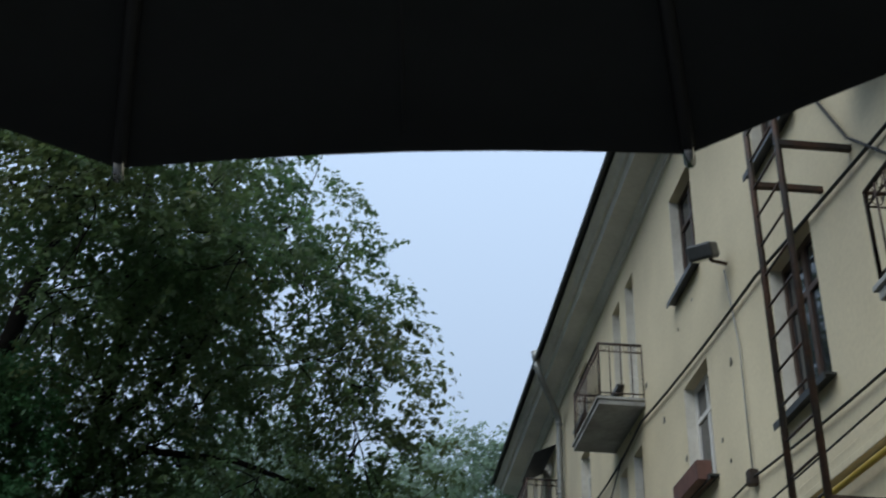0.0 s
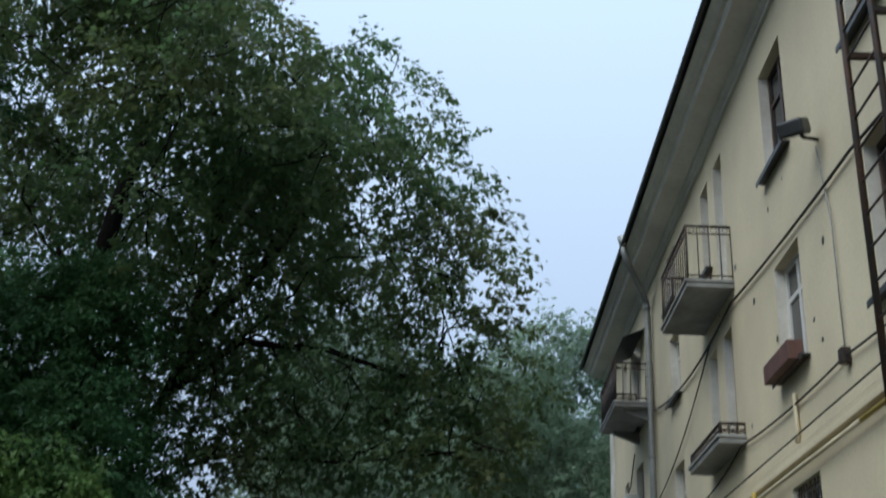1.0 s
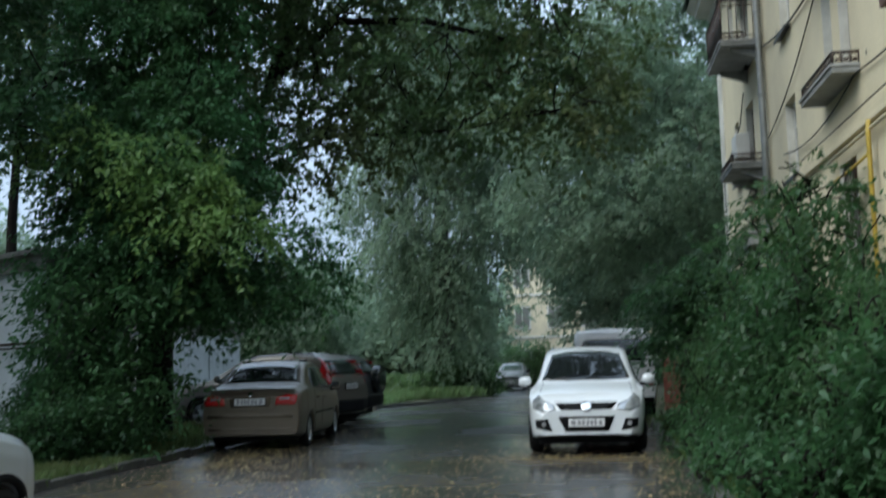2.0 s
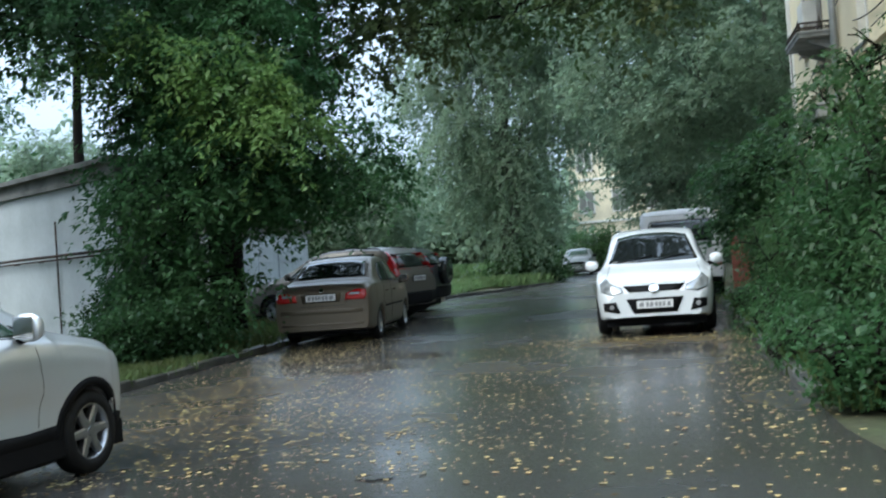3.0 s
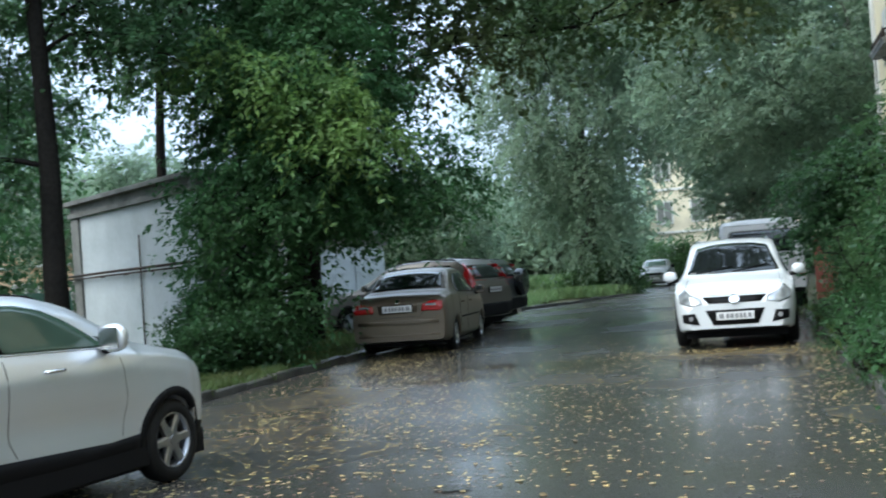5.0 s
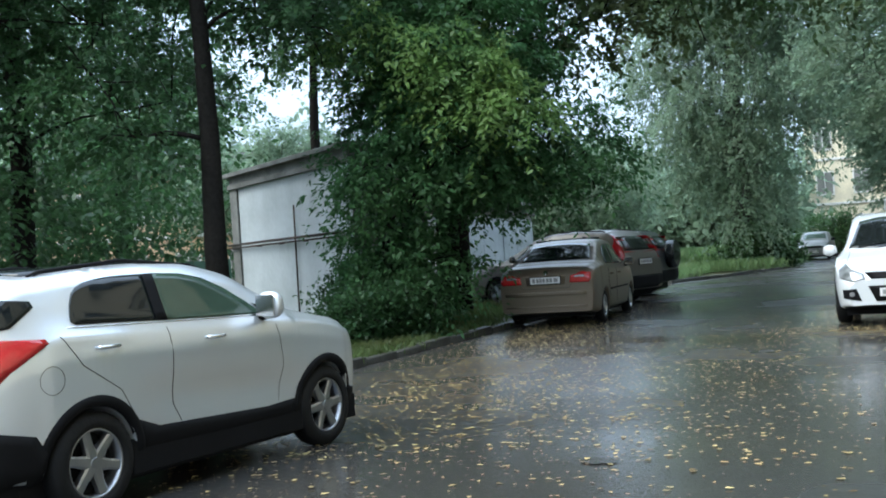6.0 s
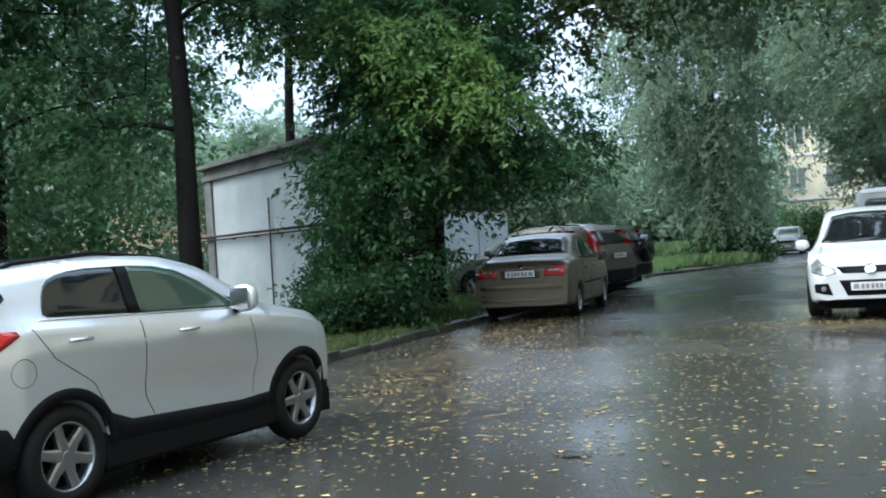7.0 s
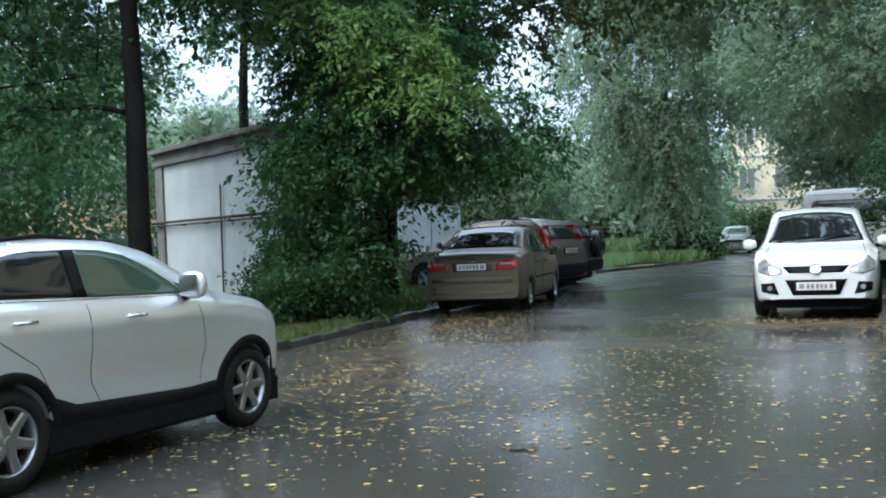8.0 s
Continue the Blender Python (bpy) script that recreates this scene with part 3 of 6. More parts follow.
# ---------------------------------------------------------------- garages, far houses, fence


def garage(label, at, rz, L, D, H, doors=0):
    g = tagged(empty("garage", at, rz), label, "garage", group="garages")
    bm = bmesh.new()
    box(bm, 0, 0, 0, L, D, H - 0.45)
    part("wall", bm, M["garage"], g)
    bm = bmesh.new()
    box(bm, -0.12, -0.12, H - 0.45, L + 0.12, D + 0.1, H - 0.32, 0.01)
    box(bm, -0.05, -0.06, H - 0.32, L + 0.05, D, H - 0.12)
    box(bm, -0.22, -0.25, H - 0.12, L + 0.2, D + 0.2, H, 0.015)
    part("parapet", bm, M["garage_trim"], g, "stepped grey concrete parapet")
    bm = bmesh.new()
    box(bm, -0.06, -0.06, -0.1, 0.45, -0.003, H - 0.46)
    part("corner_pier", bm, M["garage_trim"], g, "bare stained corner pier")
    for i in range(doors):
        bm = bmesh.new()
        x0 = 0.4 + i * 3.1
        box(bm, x0, -0.05, 0.05, x0 + 1.25, -0.004, 2.3, 0.01)
        box(bm, x0 + 1.28, -0.05, 0.05, x0 + 2.53, -0.004, 2.3, 0.01)
        for k in range(2):
            box(bm, x0 + 0.1, -0.07, 0.5 + k * 1.2, x0 + 2.43, -0.05, 0.56 + k * 1.2)
        part("garage_door", bm, M["garage"], g, "pale sheet-metal double door")
    return g


g1 = garage("white painted garage with grey stepped parapet", (-17.7, 25.7, 0.02), -34.5, 7.4, 1.9, 4.15)
bm = bmesh.new()
box(bm, 7.404, 0.0, -0.1, 7.43, 1.9, 3.68)
part("end_wall", bm, M["garage_trim"], g1, "bare grey end wall")
bm = bmesh.new()
for z, r in ((2.12, 0.035), (2.03, 0.022)):
    tube(bm, [(-0.2, -0.14, z), (2.4, -0.14, z + 0.01), (7.2, -0.14, z)], r, sides=6)
for x in (0.4, 1.9, 3.4, 4.9):
    box(bm, x, -0.14, 2.0, x + 0.03, 0.0, 2.03)
part("wall_pipe", bm, M["iron"], g1, "dark pipes along the wall")
bm = bmesh.new()
tube(bm, [(4.25, -0.06, 0.0), (4.3, -0.06, 2.95)], 0.025, sides=6)
part("downpipe", bm, M["iron"], g1)
garage("row of pale garages behind the parked cars", (-12.5, 30.0, 0.02), 90, 6.6, 5.0, 3.1, 2)


# panes of the far houses, lightened in colour to imitate haze
M["far_pane"] = material("haze_paled_window_glass", (0.22, 0.22, 0.21), 0.15, grain=0.1, scale=2, big=1)


def far_house(label, at, rz, L, D, H, storeys, bays, wall, base=None):
    h = tagged(empty("house", at, rz), label, "house", group="far houses")
    bm = bmesh.new()
    box(bm, 0, 0, 0, L, D, H)
    part("wall", bm, wall, h)
    bm = bmesh.new()
    box(bm, -0.4, -0.5, H, L + 0.4, D + 0.4, H + 0.35)
    box(bm, -0.1, -0.1, H + 0.35, L + 0.1, D, H + 0.9)
    part("roof", bm, M["garage_trim"], h)
    if base:
        bm = bmesh.new()
        box(bm, -0.05, -0.1, 0, L + 0.05, -0.004, 1.1)
        part("plinth", bm, base, h, "dull red plinth")
    for s in range(storeys):
        bm = bmesh.new()
        z = 0.8 + s * H / storeys
        if s:
            box(bm, 0, -0.12, z - 0.95, L, -0.004, z - 0.75)
            part("string_course", bm, M["frame_white"], h)
        else:
            bm.free()
        for b in range(bays):
            x = (b + 0.5) * L / bays - 0.65
            bm = bmesh.new()
            box(bm, x - 0.1, -0.06, z - 0.1, x + 1.4, -0.004, z + 1.95)
            w = part("window", bm, M["frame_white"], h)
            bm = bmesh.new()
            box(bm, x + 0.02, -0.075, z + 0.05, x + 0.62, -0.064, z + 1.85)
            box(bm, x + 0.68, -0.075, z + 0.05, x + 1.28, -0.064, z + 1.85)
            part("pane", bm, M["far_pane"], w)
    return h


far_house("pale yellow three-storey house far beyond the trees", (-8.2, 98, 0), 0, 15, 10, 11.5, 3, 5, M["far_cream"], M["brick_red"])
M["peach"] = material("peach_plaster", (0.55, 0.36, 0.22), 0.85, grain=0.1, scale=5, big=0.8, second=(0.45, 0.32, 0.22))
far_house("peach-coloured house behind the trees", (-52, 46, 0), 25, 22, 9, 7.5, 2, 7, M["peach"])

fence = tagged(new("fence"), "dull red board fence behind the bushes", "fence")
fence.matrix_basis = pose(1.75, 30.5, 0.0)
bm = bmesh.new()
box(bm, 0.0, -0.012, 0, 0.118, 0.012, 1.75, 0.004)
board = bpy.data.meshes.new("board")
bm.to_mesh(board)
bm.free()
board.materials.append(M["brick_red"])
for i in range(20):
    b = new("board", board)
    b.parent = fence
    b.matrix_basis = pose(i * 0.122, 0, rnd.uniform(-0.02, 0.03), 0, rnd.uniform(-0.6, 0.6))
bm = bmesh.new()
for z in (0.4, 1.35):
    box(bm, 0, 0.014, z, 2.44, 0.06, z + 0.08)
for x in (0.1, 1.2, 2.3):
    box(bm, x, 0.06, -0.3, x + 0.1, 0.16, 1.7)
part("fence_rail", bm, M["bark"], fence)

# low green fence beside the slender tree
fence_g = tagged(new("fence"), "faded green board fence behind the silver car", "fence")
fence_g.matrix_basis = pose(-15.4, 16.4, 0.05, 0, 0, 27)
bm = bmesh.new()
box(bm, 0.0, -0.012, 0, 0.145, 0.012, 1.6, 0.004)
board_g = bpy.data.meshes.new("board")
bm.to_mesh(board_g)
bm.free()
board_g.materials.append(M["green_paint"])
for i in range(22):
    b = new("board", board_g)
    b.parent = fence_g
    b.matrix_basis = pose(i * 0.15, 0, rnd.uniform(-0.02, 0.02), 0, rnd.uniform(-0.4, 0.4))
bm = bmesh.new()
for z in (0.35, 1.25):
    box(bm, 0, 0.014, z, 3.3, 0.06, z + 0.07)
part("fence_rail", bm, M["green_paint"], fence_g)

# ---------------------------------------------------------------- trees and bushes


def leaf_shapes(kind):
    """A small set of leaf outlines in the x-y plane, stem at the origin, length one, with a fold."""
    if kind == "maple":
        return [[(0, 0, 0), (0.42, 0.28, 0.06), (0.30, 0.55, 0.0), (0.0, 1.0, -0.1), (-0.30, 0.55, 0.0), (-0.42, 0.28, 0.06)]]
    if kind == "leaflet":
        return [[(0, 0, 0), (0.2, 0.35, 0.05), (0.15, 0.65, 0.02), (0, 1.0, -0.1), (-0.17, 0.6, 0.02), (-0.19, 0.33, 0.05)]]
    if kind == "long":
        return [[(0, 0, 0), (0.11, 0.4, 0.03), (0, 1.0, -0.08), (-0.11, 0.4, 0.03)]]
    return [[(0, 0, 0), (0.28, 0.4, 0.05), (0, 1.0, -0.06), (-0.28, 0.4, 0.05)]]


def unit(v):
    return v / np.maximum(np.linalg.norm(v, axis=1, keepdims=True), 1e-6)


def leaves_mesh(name, centres, sizes, rng, kind="oval", droop=0.5, out=None):
    """One mesh of many separate leaves; out is the way each leaf faces out of its clump."""
    outline = np.array(leaf_shapes(kind)[0])
    n, k = len(centres), len(outline)
    if out is None:
        out = rng.normal(0, 0.5, (n, 3)) + np.array([0, 0, 0.5])
    f = unit(out * np.array([0.8, 0.8, 0.2]) + rng.normal(0, 0.45, (n, 3)) + np.array([0, 0, -droop]))
    hint = out * 0.7 + np.array([0, 0, 0.7]) + rng.normal(0, 0.3, (n, 3))
    s = unit(np.cross(f, hint))
    u = np.cross(s, f)
    v = centres[:, None, :] + sizes[:, None, None] * (outline[None, :, 0:1] * s[:, None] + outline[None, :, 1:2] * f[:, None] + outline[None, :, 2:3] * u[:, None])
    me = bpy.data.meshes.new(name)
    me.vertices.add(n * k)
    me.vertices.foreach_set("co", v.reshape(-1))
    me.loops.add(n * k)
    me.loops.foreach_set("vertex_index", np.arange(n * k))
    me.polygons.add(n)
    me.polygons.foreach_set("loop_start", np.arange(n) * k)
    me.polygons.foreach_set("loop_total", np.full(n, k))
    me.update(calc_edges=True)
    return me


def limb(bm, rng, start, way, length, r, wobble=0.25, steps=6, sag=0.0):
    """A bent tapered limb; returns its points."""
    p, d = np.array(start, float), np.array(way, float)
    d /= np.linalg.norm(d)
    pts = [p.copy()]
    for i in range(steps):
        d = d + rng.normal(0, wobble, 3) * 0.4
        d[2] -= sag * (i / steps)
        d /= np.linalg.norm(d)
        p = p + d * length / steps
        pts.append(p.copy())
    tube(bm, pts, r, max(0.012, r * 0.25), sides=8 if r > 0.08 else 5)
    return pts


def tree(label, at, height, spread, trunk_r, n_leaves, leaf, mat, seed, bare=0.3, lobes=14, lobe_r=1.6, kind="oval", droop=0.5, lean=(0, 0), squash=0.8, hang=0.0, taper=0.0, keep=None, bark=None, centre=None, low=None, extra=(), stems=(), inner=0.3, turned=(), turned_mat=None):
    """A tree: trunk, forked limbs that reach each clump, and a crown of many leaves with gaps."""
    rng = np.random.default_rng(seed)
    root = tagged(empty("tree", at), label, "tree", group="trees")
    bm = bmesh.new()
    tp = [np.array([0, 0, -0.2])]
    for i in range(1, 8):
        f = i / 7
        tp.append(np.array([lean[0] * f * f + rng.normal(0, 0.06), lean[1] * f * f + rng.normal(0, 0.06), height * 0.85 * f]))
    tube(bm, tp, trunk_r, trunk_r * 0.22, sides=12)
    tube(bm, [tp[0], tp[0] + np.array([0, 0, 0.35])], trunk_r * 1.5, trunk_r * 0.98, sides=12)
    for pts, r in stems:
        tube(bm, [np.array(p) - np.array(at) for p in pts], r, r * 0.4, sides=9)
    cx, cy = centre if centre else (lean[0], lean[1])
    zlow = low if low is not None else height * bare
    cents, sizes, outs = [], [], []
    spots = []
    for i in range(lobes):
        for _ in range(40):
            q = rng.uniform(-1, 1, 3)
            narrow = (spread - lobe_r * 0.6) * (1 - taper * max(0.0, q[2]))
            c = np.array([cx + q[0] * narrow, cy + q[1] * narrow, (zlow + height) / 2 + q[2] * ((height - zlow) / 2 - lobe_r * 0.4)])
            if inner < np.linalg.norm(q) < 1 and (keep is None or keep(*c)):
                break
        spots.append(c)
    spots += [np.array(e, float) - np.array(at) for e in extra]
    turned = [np.array(e, float) - np.array(at) for e in turned]
    spots += turned
    # branch points that a new limb may grow from, with their thickness
    nodes = [(q, trunk_r * (0.5 - 0.05 * j)) for j, q in enumerate(tp[1:])]
    for pts, r in stems:
        nodes += [(np.array(q) - np.array(at), r * 0.6) for q in pts]
    spots.sort(key=lambda c: min(np.linalg.norm(c - q) for q, _ in nodes[:8]))
    for c in spots:
        # a limb from the nearest branch point, rising first and then bending over
        base, rb = min(nodes, key=lambda q: np.linalg.norm(c - q[0]) + 1.2 * max(0.0, q[0][2] - c[2] + 0.3))
        bow = rng.normal(0, 0.1, 3) * np.linalg.norm(c - base)
        mid = base + (c - base) * np.array([0.45, 0.45, 0.6]) + bow
        r0 = max(0.02, rb * 0.55)
        tube(bm, [base, base + (mid - base) * 0.5 + bow * 0.4, mid, mid + (c - mid) * 0.5 - bow * 0.3, c], r0, r0 * 0.5, sides=6)
        nodes += [(mid, r0 * 0.85), (c, r0 * 0.55)]
        for _ in range(4):
            limb(bm, rng, mid + (c - mid) * rng.uniform(0.4, 1), rng.normal(0, 1, 3) + np.array([0, 0, 0.1]), lobe_r * rng.uniform(0.6, 0.95), 0.018, 0.4, 4, sag=hang)
        # tufts on the clump's rounded top and flanks, few below, ragged at the rim
        m = int(n_leaves / len(spots))
        own = rng.uniform(0.7, 1.25) * lobe_r
        k = max(10, m // 22)
        w = unit(rng.normal(0, 1, (k, 3)))
        w[:, 2] = np.where(rng.uniform(0, 1, k) < 0.7, np.abs(w[:, 2]), w[:, 2])
        reach = own * (1 - np.abs(rng.normal(0, 0.2, k)) + (rng.uniform(0, 1, k) < 0.12) * 0.25)
        sub = c + w * reach[:, None] * np.array([1, 1, squash * 0.75])
        sub[:, 2] -= 0.3 * own * (w[:, 0] ** 2 + w[:, 1] ** 2)
        if hang:
            sub[:, 2] -= rng.exponential(hang * lobe_r * 0.8, k)
        # each tuft is a drooping spray: leaves in two ranks along a short bent twig
        ix = rng.integers(0, k, m)
        aim = unit(w * np.array([1, 1, 0.35]) + rng.normal(0, 0.45, (k, 3)) + np.array([0, 0, -0.25 - 1.2 * hang]))
        reach = leaf * rng.uniform(3.0, 6.5, k) * (1 + hang)
        along = rng.uniform(0, 1, m)
        side = unit(np.cross(aim, np.array([0.0, 0.0, 1.0])))[ix] * rng.choice([-1.0, 1.0], m)[:, None]
        pos = sub[ix] + aim[ix] * (reach[ix] * along)[:, None] + side * (leaf * 0.25) + rng.normal(0, leaf * 0.3, (m, 3))
        pos[:, 2] -= 0.4 * reach[ix] * along ** 2
        facing = aim[ix] * 0.6 + side * 0.8 + w[ix] * 0.3
        pos[:, 2] = np.maximum(pos[:, 2], 0.15)
        if any(c is q for q in turned):
            # a spray whose leaves have already turned
            me = leaves_mesh("yellowing_spray", pos, leaf * rng.uniform(0.7, 1.35, m), rng, kind, droop, facing)
            me.materials.append(turned_mat)
            spray = tagged(new("yellowing_spray", me), "yellow-green turning leaves")
            spray.parent = root
            continue
        cents.append(pos)
        outs.append(facing)
        sizes.append(leaf * rng.uniform(0.6, 1.25, m))
    part("trunk", bm, bark or M["bark"], root, "furrowed trunk and branches, greyed for rain haze" if bark else "dark wet trunk and branches")
    me = leaves_mesh("crown", np.concatenate(cents), np.concatenate(sizes), rng, kind, droop, np.concatenate(outs))
    me.materials.append(mat)
    crown = new("crown", me)
    crown.parent = root
    return root


def bush(label, at, size, n_leaves, leaf, mat, seed, kind="oval", stems=14, name="bush", droop=0.2):
    """A bush: thin stems from the ground and a ragged mass of leaves."""
    rng = np.random.default_rng(seed)
    root = tagged(empty(name, at), label, "bush", group="bushes")
    bm = bmesh.new()
    tw = []
    sx, sy, sz = size
    for i in range(stems):
        a, r = rng.uniform(0, 2 * np.pi), rng.uniform(0, 1) ** 0.7
        tip = np.array([np.cos(a) * r * sx, np.sin(a) * r * sy, sz * rng.uniform(0.65, 1.05) * (1 - 0.45 * r * r)])
        base = np.array([tip[0] * 0.35, tip[1] * 0.35, -0.1])
        pts = limb(bm, rng, base, tip - base, np.linalg.norm(tip - base), 0.022, 0.16, 7)
        for p in pts[2:]:
            for _ in range(2):
                tw += limb(bm, rng, p, rng.normal(0, 1, 3) + np.array([0, 0, 0.3]), min(sx, sz) * 0.28, 0.008, 0.3, 3)
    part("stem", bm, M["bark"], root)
    tw = np.array(tw)
    k = max(12, n_leaves // 14)
    sub = tw[rng.integers(0, len(tw), k)] + rng.normal(0, 0.1, (k, 3))
    pos = sub[rng.integers(0, k, n_leaves)] + rng.normal(0, leaf * 1.3, (n_leaves, 3))
    pos[:, 2] = np.maximum(pos[:, 2], 0.05)
    me = leaves_mesh("foliage", pos, leaf * rng.uniform(0.6, 1.3, n_leaves), rng, kind, droop)
    me.materials.append(mat)
    fo = new("foliage", me)
    fo.parent = root
    return root


tree("tall spreading tree with olive-green leaves over the road", (-9.7, 22.6, 0), 20.5, 8.0, 0.42, 130000, 0.17, M["leaf_olive"], 11, lobes=112, lobe_r=1.3, taper=0.25, keep=lambda x, y, z: x - 9.7 < min(-0.6, 0.7 - 0.68 * (z - 8.5)) and noise.noise(Vector((x, y, z)) * 0.33) > (-0.02 if x < 2.5 else -0.35), lean=(2.0, -0.5), low=7.4, centre=(1.6, -0.6), stems=[([(-9.4, 22.6, 2.5), (-7.8, 22.4, 5.5), (-6.5, 22.2, 8.5), (-6.1, 22.0, 12.5), (-6.5, 22.0, 17)], 0.26), ([(-6.7, 22.2, 7.8), (-5.2, 21.5, 8.7), (-3.2, 21.0, 8.4), (-1.2, 20.8, 7.7)], 0.11), ([(-6.4, 22.2, 9), (-4.7, 21.8, 11), (-3.4, 21.5, 12.8)], 0.13), ([(-8.2, 22.4, 5.0), (-5.5, 21.4, 6.2), (-2.6, 20.6, 6.0), (0.2, 20.2, 6.3)], 0.055)], extra=[(-0.7, 21, 11.8), (-0.8, 21, 10.8), (-1.5, 21, 13.0), (-2.5, 21, 14.4), (-3.9, 21, 15.4), (-0.8, 20, 9.8), (-0.8, 21, 9.0), (-2.0, 20, 11.8), (-0.7, 22, 8.0), (-1.4, 21, 7.3), (-2.6, 20, 7.8), (-1.8, 20.5, 10.5), (-0.9, 21.5, 9.0), (-3.8, 20.7, 6.3), (-2.4, 20.5, 6.2), (-0.9, 20.3, 6.2), (-0.3, 20.2, 6.5), (-3.9, 21.3, 7.5), (0.0, 20.6, 7.6), (-5.6, 21.4, 7.9), (-5.0, 21.8, 9.0), (-6.6, 21.4, 8.2), (-6.0, 20.8, 6.7), (-4.9, 20.9, 7.0), (-6.5, 20.6, 5.6), (-5.3, 20.7, 5.9)])
tree("yellowing maple with low hanging foliage on the verge", (-9.0, 19.0, 0), 9.8, 2.4, 0.2, 120000, 0.125, M["leaf_maple"], 12, keep=lambda x, y, z: (9.0 - x) < 0.52 * (19 + y) and (z < 3.6 or x < 2.2), lobes=44, lobe_r=0.75, centre=(1.4, 0), low=2.5, turned=[(-6.6, 16.6, 4.5), (-6.1, 16.5, 3.9), (-7.0, 16.6, 5.0), (-8.4, 16.6, 5.4)], turned_mat=M["leaf_turned"], extra=[(-5.1, 18.2, 3.1), (-5.5, 18.3, 3.8), (-5.7, 18, 2.95), (-6.2, 17.8, 3.5), (-6.6, 18.4, 2.8), (-7.3, 18.2, 2.7), (-6.9, 18, 6.3), (-6.3, 17.4, 5.0), (-6.7, 17.2, 5.7), (-7.4, 17.0, 5.2), (-8.8, 17.6, 1.2), (-8.3, 17.3, 1.0), (-7.8, 17.4, 1.4), (-8.8, 17.5, 2.0), (-8.5, 17.1, 2.1), (-7.7, 17.1, 2.9), (-6.9, 17.4, 3.2), (-8.4, 16.9, 3.0), (-8.7, 17.0, 3.2), (-7.4, 16.9, 3.8)], droop=0.45, hang=0.12, kind="leaflet")
tree("tall slender tree behind the silver car", (-10.7, 15.0, 0), 15, 3.6, 0.21, 27000, 0.15, M["leaf_dark"], 13, hang=0.12, keep=lambda x, y, z: y > 0.9 or z > 10, extra=[(-9.2, 15.8, 5.4), (-9.9, 15.8, 5.9), (-8.6, 16.2, 6.3), (-10.3, 15.8, 6.6), (-12.0, 14.6, 3.8), (-12.4, 14.2, 4.8)], lobes=28, lobe_r=0.9, low=4.7, lean=(-1.0, 0.2))
tree("large drooping willow by the lawn, greyed for rain haze", (-7.1, 50.0, 0), 22, 5.2, 0.5, 165000, 0.17, M["leaf_hazed"], 14, lobes=110, lobe_r=1.5, low=2.2, droop=1.1, hang=0.45, bark=M["bark_hazed"], extra=[(-6.8, 47.8, 2.6), (-6.2, 47.6, 4.2), (-7.2, 47.4, 5.6), (-6.0, 47.2, 6.4)])
tree("green tree beyond the house corner", (5.2, 40.0, 0), 16.6, 7.2, 0.4, 125000, 0.18, M["leaf_hazed"], 15, bark=M["bark_hazed"], lobes=70, lobe_r=1.7, low=3.0, centre=(-2.2, 0))
tree("green tree arching over the far road", (5.0, 60.0, 0), 19, 7.5, 0.4, 110000, 0.22, M["leaf_hazed"], 21, bark=M["bark_hazed"], lobes=60, lobe_r=2.0, low=2.2, centre=(-1.5, 0), extra=[(-3, 60, 8.6), (-1.5, 59, 9.2), (0, 58, 8.4), (-4.6, 60, 9.6), (-3, 60, 10.8), (1, 58, 6.8), (-5.8, 61, 10.8), (-1.2, 59, 7.0), (-0.9, 60, 5.2), (-0.5, 60, 3.8), (0.3, 60, 4.6), (-0.2, 59, 6.2)])
tree("haze-paled green tree at the end of the road", (1.4, 76.0, 0), 15, 4.8, 0.3, 50000, 0.3, M["leaf_hazed"], 26, bark=M["bark_hazed"], lobes=26, lobe_r=2.2, low=3.4)
tree("dark leafy tree beside the garages", (-17.5, 17.5, 0), 16, 6.0, 0.3, 48000, 0.17, M["leaf_dark"], 16, keep=lambda x, y, z: noise.noise(Vector((x, y, z)) * 0.3) > -0.05, lobes=48, lobe_r=1.1, low=2.6)
tree("dark twin-stemmed tree further along the verge", (-14.5, 13.0, 0), 15, 4.5, 0.26, 42000, 0.15, M["leaf_dark"], 22, keep=lambda x, y, z: y > 0.2 or z > 9, lobes=36, lobe_r=1.0, low=2.2, hang=0.15)
tree("green tree behind the garages", (-30.5, 36, 0), 18, 6.0, 0.35, 45000, 0.24, M["leaf_mid"], 17, lobes=40, lobe_r=1.9, low=4.0)
tree("tall bare-stemmed tree behind the garage roof", (-17.6, 30.5, 0), 17, 4.0, 0.22, 26000, 0.18, M["leaf_mid"], 23, lobes=26, lobe_r=1.1, low=7.0)
tree("haze-paled green tree beyond the lawn", (-19, 58, 0), 8.6, 7, 0.4, 80000, 0.24, M["leaf_hazed"], 18, bark=M["bark_hazed"], lobes=44, lobe_r=1.9, low=1.5, hang=0.2)
tree("haze-paled green tree behind the garage roof", (-31, 49, 0), 9.0, 6.0, 0.3, 60000, 0.22, M["leaf_hazed"], 27, bark=M["bark_hazed"], lobes=40, lobe_r=1.5, low=2.0)
tree("haze-paled green tree far behind the lawn", (-38, 70, 0), 10.5, 9, 0.4, 50000, 0.4, M["leaf_hazed"], 19, bark=M["bark_hazed"], lobes=34, lobe_r=3.2, low=1.5)
tree("young tree with light leaves beside the van", (2.2, 21.5, 0), 4.0, 1.25, 0.07, 14000, 0.11, M["leaf_bush"], 24, lobes=14, lobe_r=0.75, low=1.0)
